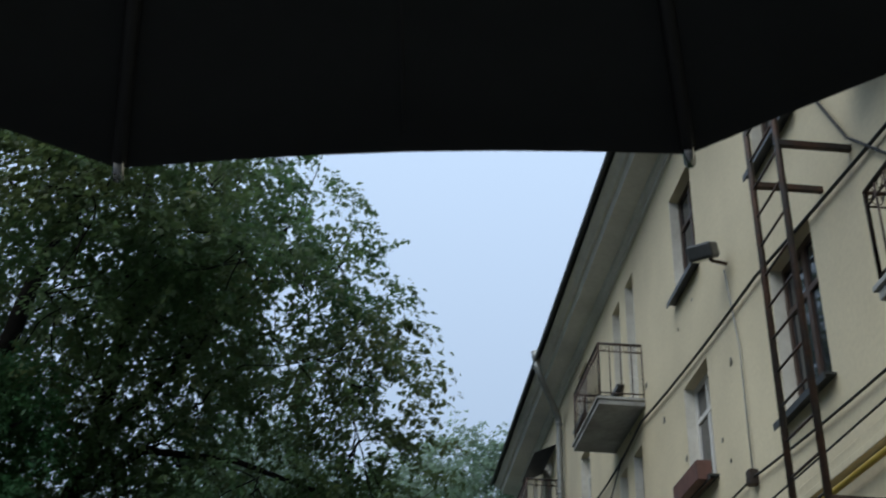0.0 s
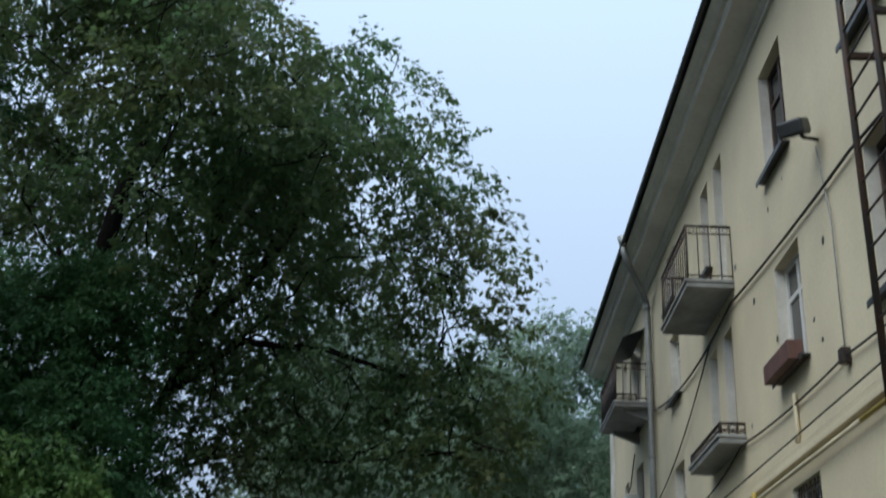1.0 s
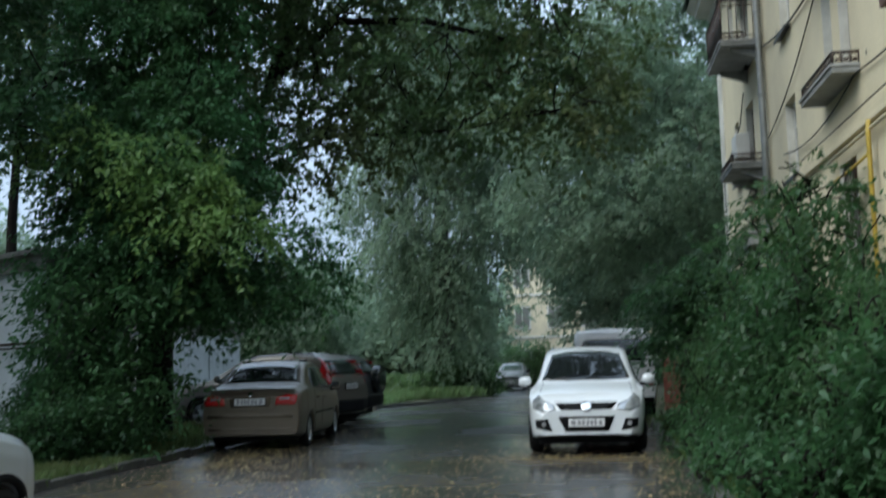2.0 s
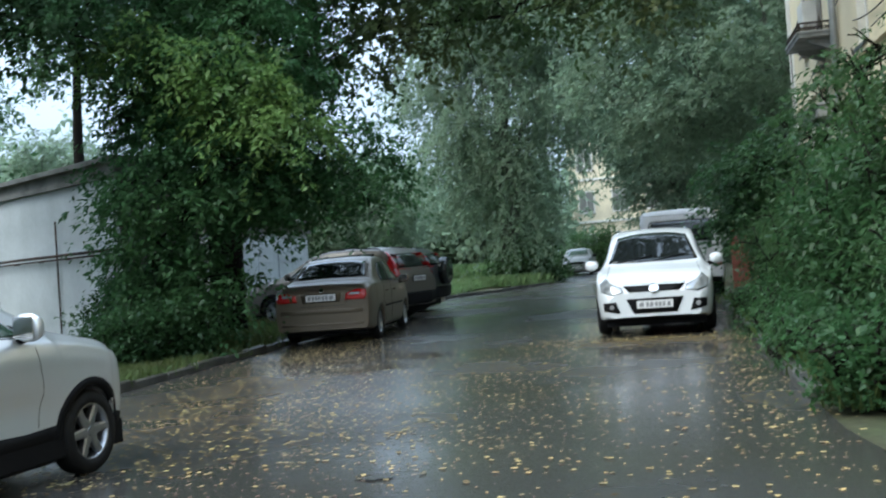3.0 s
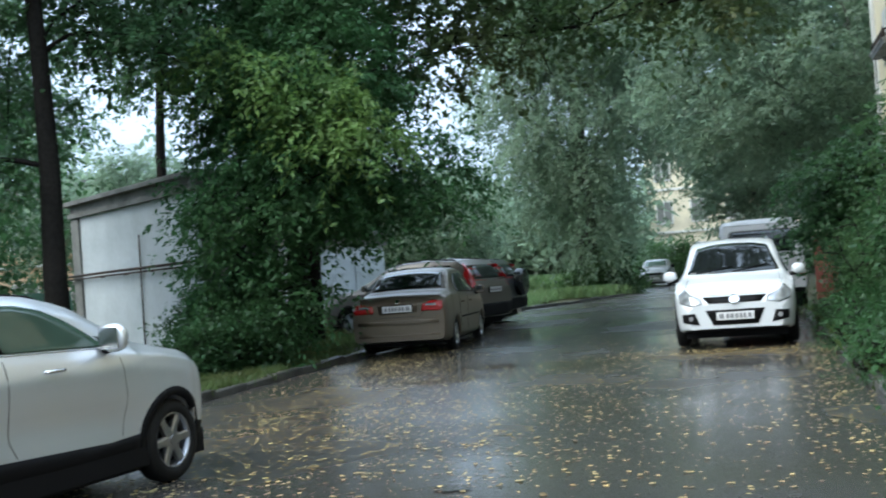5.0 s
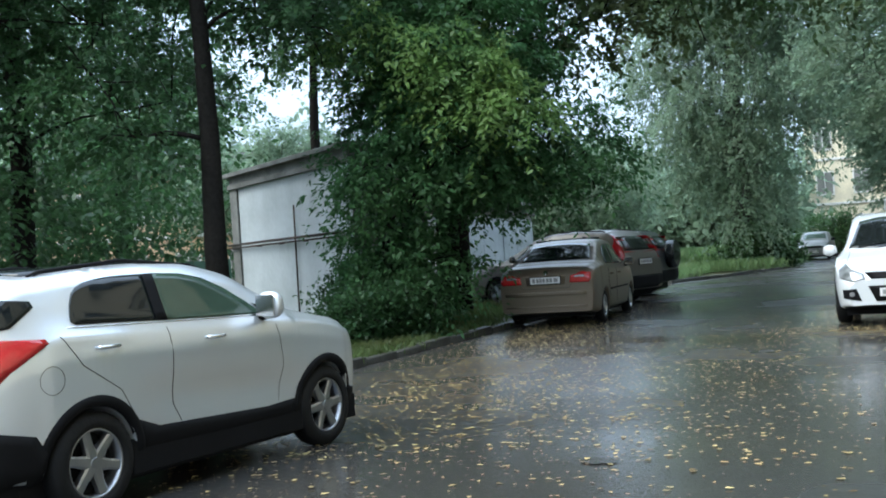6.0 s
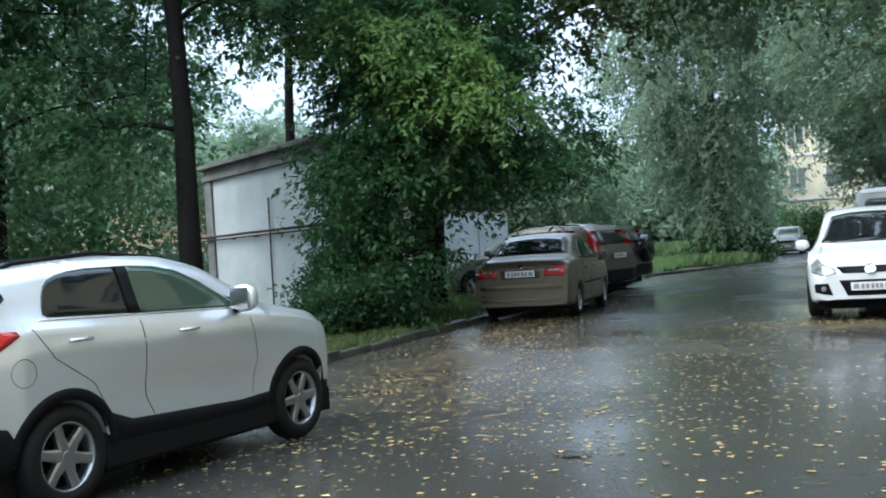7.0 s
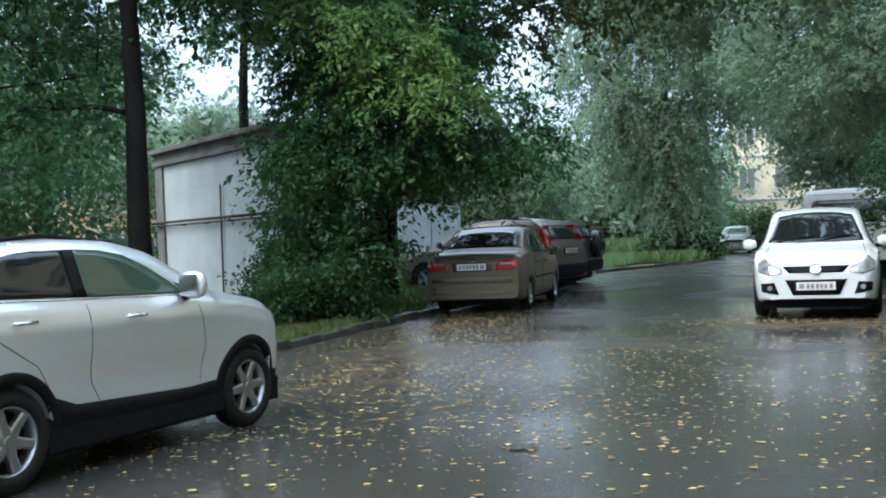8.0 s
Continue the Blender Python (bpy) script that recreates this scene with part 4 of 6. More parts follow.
tree("slim tree growing close to the house wall", (3.1, 17.0, 0), 4.8, 1.0, 0.05, 5500, 0.11, M["leaf_mid"], 25, lobes=14, lobe_r=0.65, low=1.2)
for i, (x, y, sx, sy, sz) in enumerate([(2.7, 8.6, 1.0, 1.1, 1.6), (2.9, 10.3, 1.3, 1.2, 2.2), (2.7, 12.4, 1.25, 1.3, 2.7), (2.7, 14.6, 1.2, 1.4, 2.55), (2.5, 17.2, 1.1, 1.5, 2.25), (2.4, 20.0, 1.0, 1.6, 2.2), (2.5, 24, 1.0, 2.2, 2.3), (2.9, 28, 1.0, 2.0, 2.2)]):
    bush("dense leafy green bush in front of the house", (x, y, 0.05), (sx, sy, sz), 15000, (0.115, 0.09, 0.12)[i % 3], (M["leaf_bush"], M["leaf_mid"], M["leaf_dark"])[i % 3], 30 + i, stems=20, kind=("leaflet", "long", "leaflet")[i % 3])
for i, (x, y, sx, sy, sz) in enumerate([(-8.2, 15.9, 0.9, 0.9, 0.9), (-8.4, 17.2, 1.1, 1.1, 1.3), (-9.3, 18.4, 1.0, 1.0, 1.5), (-9.7, 19.6, 0.9, 1.0, 1.3), (-10.9, 20.4, 1.0, 1.0, 1.3)]):
    bush("low dark green bush on the verge", (x, y, 0.05), (sx, sy, sz), 13000, 0.095, M["leaf_dark"], 50 + i)
for i, (x, y, sx, sy, sz) in enumerate([(-6.3, 49.2, 1.8, 1.4, 1.7), (-15.0, 60, 2.4, 1.6, 2.2), (-4.6, 74, 3, 2, 2.6), (2.5, 66, 2.5, 2, 2.6)]):
    bush("shrub on the lawn under the willow", (x, y, 0.05), (sx, sy, sz), 7000, 0.2, M["leaf_hazed"] if i % 2 else M["leaf_mid"], 70 + i)

for i in range(9):
    bush("leafy weeds at the edge of the road", (1.55 + 0.18 * math.sin(i * 2.1), 9.0 + i * 1.25, 0.03), (0.5, 0.7, 0.55 + 0.12 * math.cos(i)), 2600, 0.085, M["leaf_bush"], 110 + i, stems=12, name="weeds", kind="long" if i % 3 else "oval")


def woods(label, boxes, n, leaf, mat, seed):
    """Far woodland: many leaf clumps in one mesh, ragged on top."""
    rng = np.random.default_rng(seed)
    pos = []
    for x0, x1, y0, y1, h in boxes:
        k = max(20, n // 40 // len(boxes))
        c = np.stack([rng.uniform(x0, x1, k), rng.uniform(y0, y1, k), h * rng.uniform(0.0, 1.0, k) ** 0.8], 1)
        c[:, 2] *= 0.75 + 0.25 * np.sin(c[:, 0] * 0.5 + 2 * np.sin(c[:, 1] * 0.3))
        p = np.repeat(c, 40, 0) + rng.normal(0, 1, (k * 40, 3)) * np.array([1.6, 1.6, 1.2])
        pos.append(p)
    pos = np.concatenate(pos)
    pos[:, 2] = np.maximum(pos[:, 2], 0.1)
    me = leaves_mesh("woods", pos, leaf * rng.uniform(0.6, 1.3, len(pos)), rng)
    me.materials.append(mat)
    return tagged(new("woods", me), label, "woods", kind="stuff")


woods("hazy green woodland beyond the road", [(-45, -9, 84, 96, 9), (-70, 30, 110, 122, 12), (12, 60, 80, 100, 18), (-90, -50, 60, 90, 17), (16, 45, 40, 70, 15)], 170000, 0.85, M["leaf_hazed"], 90)
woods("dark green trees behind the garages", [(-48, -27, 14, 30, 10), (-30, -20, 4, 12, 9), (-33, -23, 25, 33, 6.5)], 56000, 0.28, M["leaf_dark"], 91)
woods("haze-paled green saplings behind the garage roof", [(-46, -26, 52, 62, 6)], 9000, 0.3, M["leaf_half_hazed"], 93)
# added out of view, to close off the low sky behind the camera
woods("unseen trees added behind the viewpoint", [(-40, 0, -40, -26, 15), (-34, -22, -26, 0, 14)], 20000, 0.8, M["leaf_dark"], 92)


def blades(name, label, area, n, height, mat, seed, clump=0.12):
    """Grass: single bent blades in tufts, one mesh."""
    rng = np.random.default_rng(seed)
    k = n // 12
    x0, x1, y0, y1 = area
    c = np.stack([rng.uniform(x0, x1, k), rng.uniform(y0, y1, k)], 1)
    c = np.repeat(c, 12, 0) + rng.normal(0, clump, (k * 12, 2))
    m = len(c)
    a = rng.uniform(0, 2 * np.pi, m)
    h = height * rng.uniform(0.4, 1.2, m)
    w = 0.004 + h * 0.03
    bend = h * rng.uniform(0.1, 0.7, m)
    d = np.stack([np.cos(a), np.sin(a)], 1)
    s = np.stack([-np.sin(a), np.cos(a)], 1)
    z0 = np.full((m, 1), 0.03)
    v = np.stack([np.concatenate([c - s * w[:, None], z0], 1), np.concatenate([c + s * w[:, None], z0], 1),
                  np.concatenate([c + s * w[:, None] * 0.7 + d * (bend * 0.4)[:, None], z0 + h[:, None] * 0.7], 1), np.concatenate([c + d * bend[:, None], z0 + h[:, None]], 1)], 1)
    me = bpy.data.meshes.new(name)
    me.vertices.add(m * 4)
    me.vertices.foreach_set("co", v.reshape(-1))
    me.loops.add(m * 4)
    me.loops.foreach_set("vertex_index", np.arange(m * 4))
    me.polygons.add(m)
    me.polygons.foreach_set("loop_start", np.arange(m) * 4)
    me.polygons.foreach_set("loop_total", np.full(m, 4))
    me.update(calc_edges=True)
    me.materials.append(mat)
    return tagged(new(name, me), label, "grass", kind="stuff")


blades("grass", "short wet grass along the kerb", (-9.5, KERB_X - 0.25, 8, 19), 26000, 0.16, M["grass"], 95)
blades("grass", "bright lawn grass beyond the cars", (-18, -8.0, 38, 62), 50000, 0.34, M["lawn"], 96, 0.3)
blades("grass", "tall pale weeds behind the lawn", (-20, -9, 54, 66), 9000, 0.9, M["lawn"], 94, 0.4)
blades("grass", "rough wet grass under the maple and between the cars", (-13, -7.3, 17, 31), 15000, 0.2, M["grass"], 89, 0.15)
blades("grass", "lawn grass at the bend", (-8.0, -5.5, 46, 62), 12000, 0.45, M["lawn"], 97, 0.3)
blades("grass", "tall weeds at the edge of the road", (EDGE_X + 0.2, EDGE_X + 1.3, 8.6, 24), 5000, 0.24, M["grass"], 98)
blades("grass", "thin grass under the trees", (-26, -9.5, 8, 30), 22000, 0.25, M["grass"], 99, 0.2)

# fallen leaves, lying flat on the road and verge
rng = np.random.default_rng(7)
spots = []
for cx, cy, sx, sy, n in [(-5.7, 17.3, 0.6, 1.6, 650), (-5.0, 13.0, 0.7, 2.2, 650), (-4.2, 9.8, 0.9, 1.6, 420), (-2.8, 12.0, 1.0, 2.6, 260), (-1.6, 14.5, 0.7, 2.6, 380), (-0.2, 15.9, 0.9, 0.45, 520),
                          (-2.4, 8.2, 1.4, 1.6, 230), (0.7, 12.8, 0.25, 3.0, 300), (-0.6, 7.6, 1.2, 1.5, 70), (-5.2, 23, 0.9, 3.5, 350), (-2, 24, 2.4, 6, 200), (-7.8, 15, 0.7, 4, 300), (-1.0, 7.4, 1.5, 1.1, 110), (0.5, 9.0, 0.6, 1.8, 150), (-4.2, 7.4, 0.8, 1.2, 150)]:
    n = int(n * 1.4)
    spots.append(np.stack([rng.normal(cx, sx, n), rng.normal(cy, sy, n)], 1))
xy = np.concatenate(spots)
xy = xy[(xy[:, 1] > 4) & (xy[:, 0] < EDGE_X + 0.3)]
on_road = xy[:, 0] > KERB_X
crown_z = 0.02 * (1 - np.clip(np.abs(xy[:, 0] + 2.95) / 4, 0, 1))
cen = np.concatenate([xy, np.where(on_road, crown_z + 0.006, 0.115)[:, None]], 1)
n = len(cen)
outline = np.array(leaf_shapes("maple")[0]) * np.array([0.8, 1, 0.8])
az = rng.uniform(0, 2 * np.pi, n)
size = rng.uniform(0.02, 0.068, n)
v = np.zeros((n, 6, 3))
curl = rng.uniform(0.0, 0.25, n)
for k in range(6):
    px, py = outline[k, 0], outline[k, 1] - 0.5
    v[:, k, 0] = cen[:, 0] + size * (px * np.cos(az) - py * np.sin(az))
    v[:, k, 1] = cen[:, 1] + size * (px * np.sin(az) + py * np.cos(az))
    v[:, k, 2] = cen[:, 2] + size * curl * (abs(px) * 1.6 + py * py * 1.4)
me = bpy.data.meshes.new("fallen_leaves")
me.vertices.add(n * 6)
me.vertices.foreach_set("co", v.reshape(-1))
me.loops.add(n * 6)
me.loops.foreach_set("vertex_index", np.arange(n * 6))
me.polygons.add(n)
me.polygons.foreach_set("loop_start", np.arange(n) * 6)
me.polygons.foreach_set("loop_total", np.full(n, 6))
me.update(calc_edges=True)
me.materials.append(M["fallen"])
tagged(new("fallen_leaves", me), "wet yellow and tan leaves scattered on the road", "leaves", kind="stuff")

# small brown litter between the larger leaves
bits = np.concatenate([np.stack([rng.normal(cx, sx, n), rng.normal(cy, sy, n)], 1) for cx, cy, sx, sy, n in
                       [(-5.6, 16.5, 0.7, 2.4, 2400), (-4.6, 11.5, 1.0, 2.6, 3200), (-3.2, 9.0, 1.3, 2.0, 1700), (-0.4, 15.9, 0.9, 0.6, 800), (0.8, 13, 0.3, 3.5, 900), (-1.6, 13, 0.8, 3, 900)]])
bits = bits[(bits[:, 1] > 4) & (bits[:, 0] < EDGE_X) & (bits[:, 0] > KERB_X + 0.05)]
zb = 0.02 * (1 - np.clip(np.abs(bits[:, 0] + 2.95) / 4, 0, 1)) + 0.006
me = leaves_mesh("leaf_litter", np.concatenate([bits, zb[:, None]], 1), rng.uniform(0.02, 0.055, len(bits)), rng, "oval", 0.0, np.zeros((len(bits), 3)))
co = np.empty(len(me.vertices) * 3)
me.vertices.foreach_get("co", co)
co = co.reshape(-1, 4, 3)
co[:, :, 2] = zb[:, None] + (co[:, :, 2] - zb[:, None]) * 0.06
me.vertices.foreach_set("co", co.reshape(-1))
me.materials.append(M["litter"])
tagged(new("leaf_litter", me), "small brown leaf litter stuck to the wet asphalt", "leaves", kind="stuff")

# ---------------------------------------------------------------- cars
from mathutils.bvhtree import BVHTree

M["silver"] = material("silver_white_metallic_paint", (0.74, 0.77, 0.80), 0.28, 0.6, grain=0.02, scale=300, big=0.8, coat=0.6)
M["white_paint"] = material("white_car_paint", (0.66, 0.68, 0.70), 0.25, 0.0, grain=0.02, scale=40, big=1.0, coat=0.6)
M["beige_paint"] = material("grey_beige_metallic_paint", (0.16, 0.127, 0.094), 0.36, 0.5, grain=0.03, scale=200, big=1.0, coat=0.25)
M["brown_grey_paint"] = material("brown_grey_metallic_paint", (0.14, 0.124, 0.106), 0.36, 0.5, grain=0.03, scale=200, big=1.0, coat=0.25)
M["dark_paint"] = material("dark_green_grey_paint", (0.035, 0.04, 0.042), 0.3, 0.3, grain=0.03, scale=100, big=1.0, coat=0.6)
M["van_paint"] = material("dull_white_van_paint", (0.74, 0.72, 0.70), 0.45, 0.0, grain=0.06, scale=10, big=1.2, second=(0.64, 0.61, 0.59))
M["plastic"] = material("black_unpainted_plastic", (0.008, 0.008, 0.009), 0.65, grain=0.1, scale=60, spec=0.12)
M["rubber"] = material("black_tyre_rubber", (0.010, 0.010, 0.010), 0.75, grain=0.2, scale=40, bump=0.2, spec=0.25)
M["alloy"] = material("grey_alloy_wheel", (0.38, 0.39, 0.41), 0.3, 0.9, grain=0.05, scale=20)
M["chrome"] = material("chrome_trim", (0.75, 0.76, 0.77), 0.12, 1.0, grain=0.03)
M["car_glass"] = material("dark_car_glass", (0.012, 0.015, 0.016), 0.04, grain=0.05, spec=0.5)
M["tint_glass"] = material("green_tinted_glass", (0.045, 0.075, 0.055), 0.04, grain=0.05, spec=0.5)
M["red_lamp"] = material("red_tail_lamp", (0.45, 0.012, 0.015), 0.15, grain=0.1, scale=30, coat=0.8)
M["clear_lamp"] = material("clear_headlamp", (0.42, 0.44, 0.46), 0.12, 0.3, grain=0.35, scale=18, big=9, coat=0.8)
M["plate"] = material("white_number_plate", (0.7, 0.7, 0.7), 0.4, grain=0.04)
M["seam_grey"] = material("grey_plate_print", (0.25, 0.25, 0.26), 0.5)
M["seam"] = material("dark_panel_gap", (0.01, 0.01, 0.01), 0.8)


def smooth_profile(ys, knots, passes=2):
    v = np.interp(ys, [k[0] for k in knots], [k[1] for k in knots])
    for _ in range(passes):
        w = v.copy()
        w[1:-1] = (v[:-2] + 2 * v[1:-1] + v[2:]) / 4
        v = w
    return v


def make_wheel(r, width, spokes, rim_mat, double=False):
    """Tyre and rim, axle along x, outer face at +x. Returns two meshes."""
    bm = bmesh.new()
    prof = [(-width / 2, r * 0.66), (-width / 2, r * 0.8), (-width / 2 + 0.012, r * 0.93), (-width / 2 + 0.04, r * 0.995), (0, r), (width / 2 - 0.04, r * 0.995), (width / 2 - 0.012, r * 0.93), (width / 2, r * 0.8), (width / 2 - 0.006, r * 0.68), (width / 2 - 0.03, r * 0.66)]
    n = 36
    rings = [[bm.verts.new((x, q * math.cos(k * math.tau / n), q * math.sin(k * math.tau / n))) for k in range(n)] for x, q in prof]
    for a, b in zip(rings, rings[1:]):
        for k in range(n):
            bm.faces.new((a[k], b[k], b[(k + 1) % n], a[(k + 1) % n])).smooth = True
    tyre = bpy.data.meshes.new("wheel")
    bm.to_mesh(tyre)
    bm.free()
    tyre.materials.append(M["rubber"])
    bm = bmesh.new()
    R = r * 0.67
    prof = [(-width / 2 + 0.03, R * 0.98), (width / 2 - 0.025, R), (width / 2 - 0.012, R * 0.985), (width / 2 - 0.02, R * 0.93), (width / 2 - 0.09, R * 0.90), (-width / 2 + 0.05, R * 0.86)]
    rings = [[bm.verts.new((x, q * math.cos(k * math.tau / n), q * math.sin(k * math.tau / n))) for k in range(n)] for x, q in prof]
    for a, b in zip(rings, rings[1:]):
        for k in range(n):
            bm.faces.new((a[k], b[k], b[(k + 1) % n], a[(k + 1) % n])).smooth = True
    # dark disc and brake behind the spokes
    f = bm.faces.new([bm.verts.new((width / 2 - 0.11, R * 0.92 * math.cos(k * math.tau / n), R * 0.92 * math.sin(k * math.tau / n))) for k in range(n)])
    f.material_index = 1
    for s in range(spokes):
        a0 = s * math.tau / spokes
        for da in ((-0.11, 0.11) if double else (0,)):
            m = Matrix.Rotation(a0 + da, 4, "X")
            w0, w1 = (0.036, 0.026) if double else (0.05, 0.034)
            pts = [(R * 0.12, w0, width / 2 - 0.022), (R * 0.55, (w0 + w1) / 2 * 0.85, width / 2 - 0.03), (R * 0.95, w1, width / 2 - 0.022)]
            prev = None
            for rad, hw, x in pts:
                ring = [bm.verts.new(m @ Vector(c)) for c in ((x - 0.05, -hw, rad), (x - 0.008, -hw, rad), (x, -hw * 0.6, rad), (x, hw * 0.6, rad), (x - 0.008, hw, rad), (x - 0.05, hw, rad))]
                if prev:
                    for k in range(6):
                        bm.faces.new((prev[k], prev[(k + 1) % 6], ring[(k + 1) % 6], ring[k]))
                prev = ring
    ring = [bm.verts.new((width / 2 - 0.016, R * 0.17 * math.cos(k * math.tau / 16), R * 0.17 * math.sin(k * math.tau / 16))) for k in range(16)]
    ring2 = [bm.verts.new((width / 2 - 0.07, R * 0.24 * math.cos(k * math.tau / 16), R * 0.24 * math.sin(k * math.tau / 16))) for k in range(16)]
    bm.faces.new(ring)
    for k in range(16):
        bm.faces.new((ring[k], ring2[k], ring2[(k + 1) % 16], ring[(k + 1) % 16]))
    bmesh.ops.recalc_face_normals(bm, faces=bm.faces[:])
    rim = bpy.data.meshes.new("rim")
    bm.to_mesh(rim)
    bm.free()
    rim.materials.append(rim_mat)
    rim.materials.append(M["plastic"])
    return tyre, rim


class Car:
    """A car body lofted from its profile; the rear end is at y = 0, the front at y = L, wheels on z = 0."""

    def __init__(self, name, label, at, rz, scale, L, W, roof, belt, plan, top_w, wheels, r, paint, floor=0.2, arch=1.09, tuck=0.9, group="", bulge=0.06, scoop=0.012):
        self.root = tagged(new(name), label, "car", group=group)
        self.root.matrix_basis = pose(*at, 0, 0, rz) @ Matrix.Diagonal((scale, scale, scale, 1))
        self.L, self.W, self.r, self.wheels_y = L, W, r, wheels
        ys = list(np.linspace(0, L, 71))
        for yw in wheels:
            ys += list(np.linspace(yw - r * arch, yw + r * arch, 25))
        ys = np.array(sorted(set(round(y, 4) for y in ys)))
        zr = smooth_profile(ys, roof, 3)
        zb = np.minimum(smooth_profile(ys, belt, 3), zr - 0.03)
        hw = smooth_profile(ys, plan, 3) * W / 2
        tw = smooth_profile(ys, top_w, 3)
        bm = bmesh.new()
        rings = []
        for y, r_z, b_z, w, t in zip(ys, zr, zb, hw, tw):
            z0 = floor + 0.05 * max(0, (0.35 - y) / 0.35) + 0.05 * max(0, (y - L + 0.35) / 0.35)
            for yw in wheels:
                q = (r * arch) ** 2 - (y - yw) ** 2
                if q > 0:
                    z0 = max(z0, r + math.sqrt(q))
            z0 = min(z0, b_z - 0.06)
            s = [(0, z0), (w * 0.6, z0), (w * tuck if z0 < 0.4 else w * 0.97, z0)]
            for f in (0.06, 0.14, 0.22, 0.3, 0.38, 0.46, 0.54, 0.62, 0.7, 0.77, 0.84, 0.9, 0.95):
                z = z0 + (b_z - z0) * f
                rel = (z - floor) / max(0.3, b_z - floor)
                swell = 1 - bulge + bulge * math.sin(math.pi * min(1, 0.05 + rel * 0.72))
                # hollow in the doors that rises towards the rear wheel, and a soft shoulder line above it
                door = 1 / (1 + math.exp(-(y - wheels[0] - 0.55) / 0.12)) / (1 + math.exp((y - wheels[1] + 0.5) / 0.12))
                level = 0.34 + 0.16 * (wheels[1] - y) / (wheels[1] - wheels[0])
                swell -= scoop * door * math.exp(-((rel - level) / 0.16) ** 2)
                swell += scoop * 0.3 * math.exp(-((rel - 0.83) / 0.06) ** 2) * (0.4 + 0.6 * door)
                s.append((w * swell, z))
            s.append((w * (1 - bulge * 0.55), b_z))
            wt = w * t
            for f in (0.2, 0.5, 0.8):
                s.append((w * (0.985 - bulge * 0.6) + (wt - w * (0.985 - bulge * 0.6)) * f, b_z + (r_z - 0.05 * min(1, (r_z - b_z) / 0.3) - b_z) * f))
            rise = min(1, (r_z - b_z) / 0.3)
            s += [(wt * 0.985, r_z - 0.045 * rise), (wt * 0.9, r_z - 0.018 * rise), (wt * 0.5, r_z + 0.006), (0, r_z + 0.015)]
            ring = [bm.verts.new((x, y, z)) for x, z in s] + [bm.verts.new((-x, y, z)) for x, z in s[-2:0:-1]]
            rings.append(ring)
        n = len(rings[0])
        for a, b in zip(rings, rings[1:]):
            for k in range(n):
                bm.faces.new((a[k], a[(k + 1) % n], b[(k + 1) % n], b[k])).smooth = True
        bm.faces.new(rings[0])
        bm.faces.new(rings[-1][::-1])
        bmesh.ops.recalc_face_normals(bm, faces=bm.faces[:])
        bmesh.ops.triangulate(bm, faces=[f for f in bm.faces if len(f.verts) > 4])
        self.tree = BVHTree.FromBMesh(bm)
        self.body = part("body", bm, paint, self.root)
        bm = bmesh.new()
        box(bm, -W * 0.41, 0.3, 0.15, W * 0.41, L - 0.3, floor + 0.06)
        part("underbody", bm, M["plastic"], self.root)

    def cast(self, side, a, b):
        L, W = self.L, self.W
        o, d = {"R": ((3, a, b), (-1, 0, 0)), "L": ((-3, a, b), (1, 0, 0)), "F": ((a, L + 2, b), (0, -1, 0)), "B": ((a, -2, b), (0, 1, 0)), "T": ((a, b, 4), (0, 0, -1))}[side]
        hit = self.tree.ray_cast(Vector(o), Vector(d))[0]
        if hit is None:
            hit = self.tree.find_nearest(Vector(o) + Vector(d) * (3 - W * 0.4 if side in "RL" else 2.1))[0]
            p = Vector(o)
            k = {"R": 0, "L": 0, "F": 1, "B": 1, "T": 2}[side]
            p[k] = hit[k]
            hit = p
        return hit, -Vector(d)

    def decal(self, name, poly, side, mat, off=0.007, parent=None, label="", cuts=4, sink=0.012):
        """A thin panel of the given outline, laid on the body from one side."""
        bm = bmesh.new()
        if side in "BL":
            poly = [(p[0], p[1]) for p in poly]
        f = bm.faces.new([bm.verts.new((p[0], p[1], 0)) for p in poly])
        bmesh.ops.triangulate(bm, faces=[f])
        if cuts:
            bmesh.ops.subdivide_edges(bm, edges=bm.edges[:], cuts=cuts, use_grid_fill=True)
        rim = [e for e in bm.edges if len(e.link_faces) == 1]
        out = None
        for v in bm.verts:
            p, out = self.cast(side, v.co.x, v.co.y)
            v.co = p + out * off
        ext = bmesh.ops.extrude_edge_only(bm, edges=rim)
        for v in [g for g in ext["geom"] if isinstance(g, bmesh.types.BMVert)]:
            v.co -= out * (off + sink)
        bmesh.ops.recalc_face_normals(bm, faces=bm.faces[:])
        for f in bm.faces:
            f.smooth = len(f.verts) == 3
        return part(name, bm, mat, parent or self.root, label)

    def both(self, name, poly, mat, **k):
        return [self.decal(name, poly, s, mat, **k) for s in "RL"]

    def line(self, name, pts, side, mat=None, w=0.0035, off=0.001):
        """A narrow strip along points, such as a panel gap or a trim line."""
        bm = bmesh.new()
        co = []
        for (a, b), (c, d) in zip(pts, pts[1:]):
            for i in range(10):
                co.append((a + (c - a) * i / 10, b + (d - b) * i / 10))
        co.append(pts[-1])
        world_pts = [self.cast(side, *c) for c in co]
        tube(bm, [p + o * off for p, o in world_pts], w, sides=5)
        return part(name, bm, mat or M["seam"], self.root)

    def wheels(self, spokes=5, mat=None, width=0.2, inset=0.03, double=False, steer=0):
        tyre, rim = make_wheel(self.r, width, spokes, mat or M["alloy"], double)
        for i, yw in enumerate(self.wheels_y):
            for sx in (1, -1):
                w = new("wheel", tyre)
                w.parent = self.root
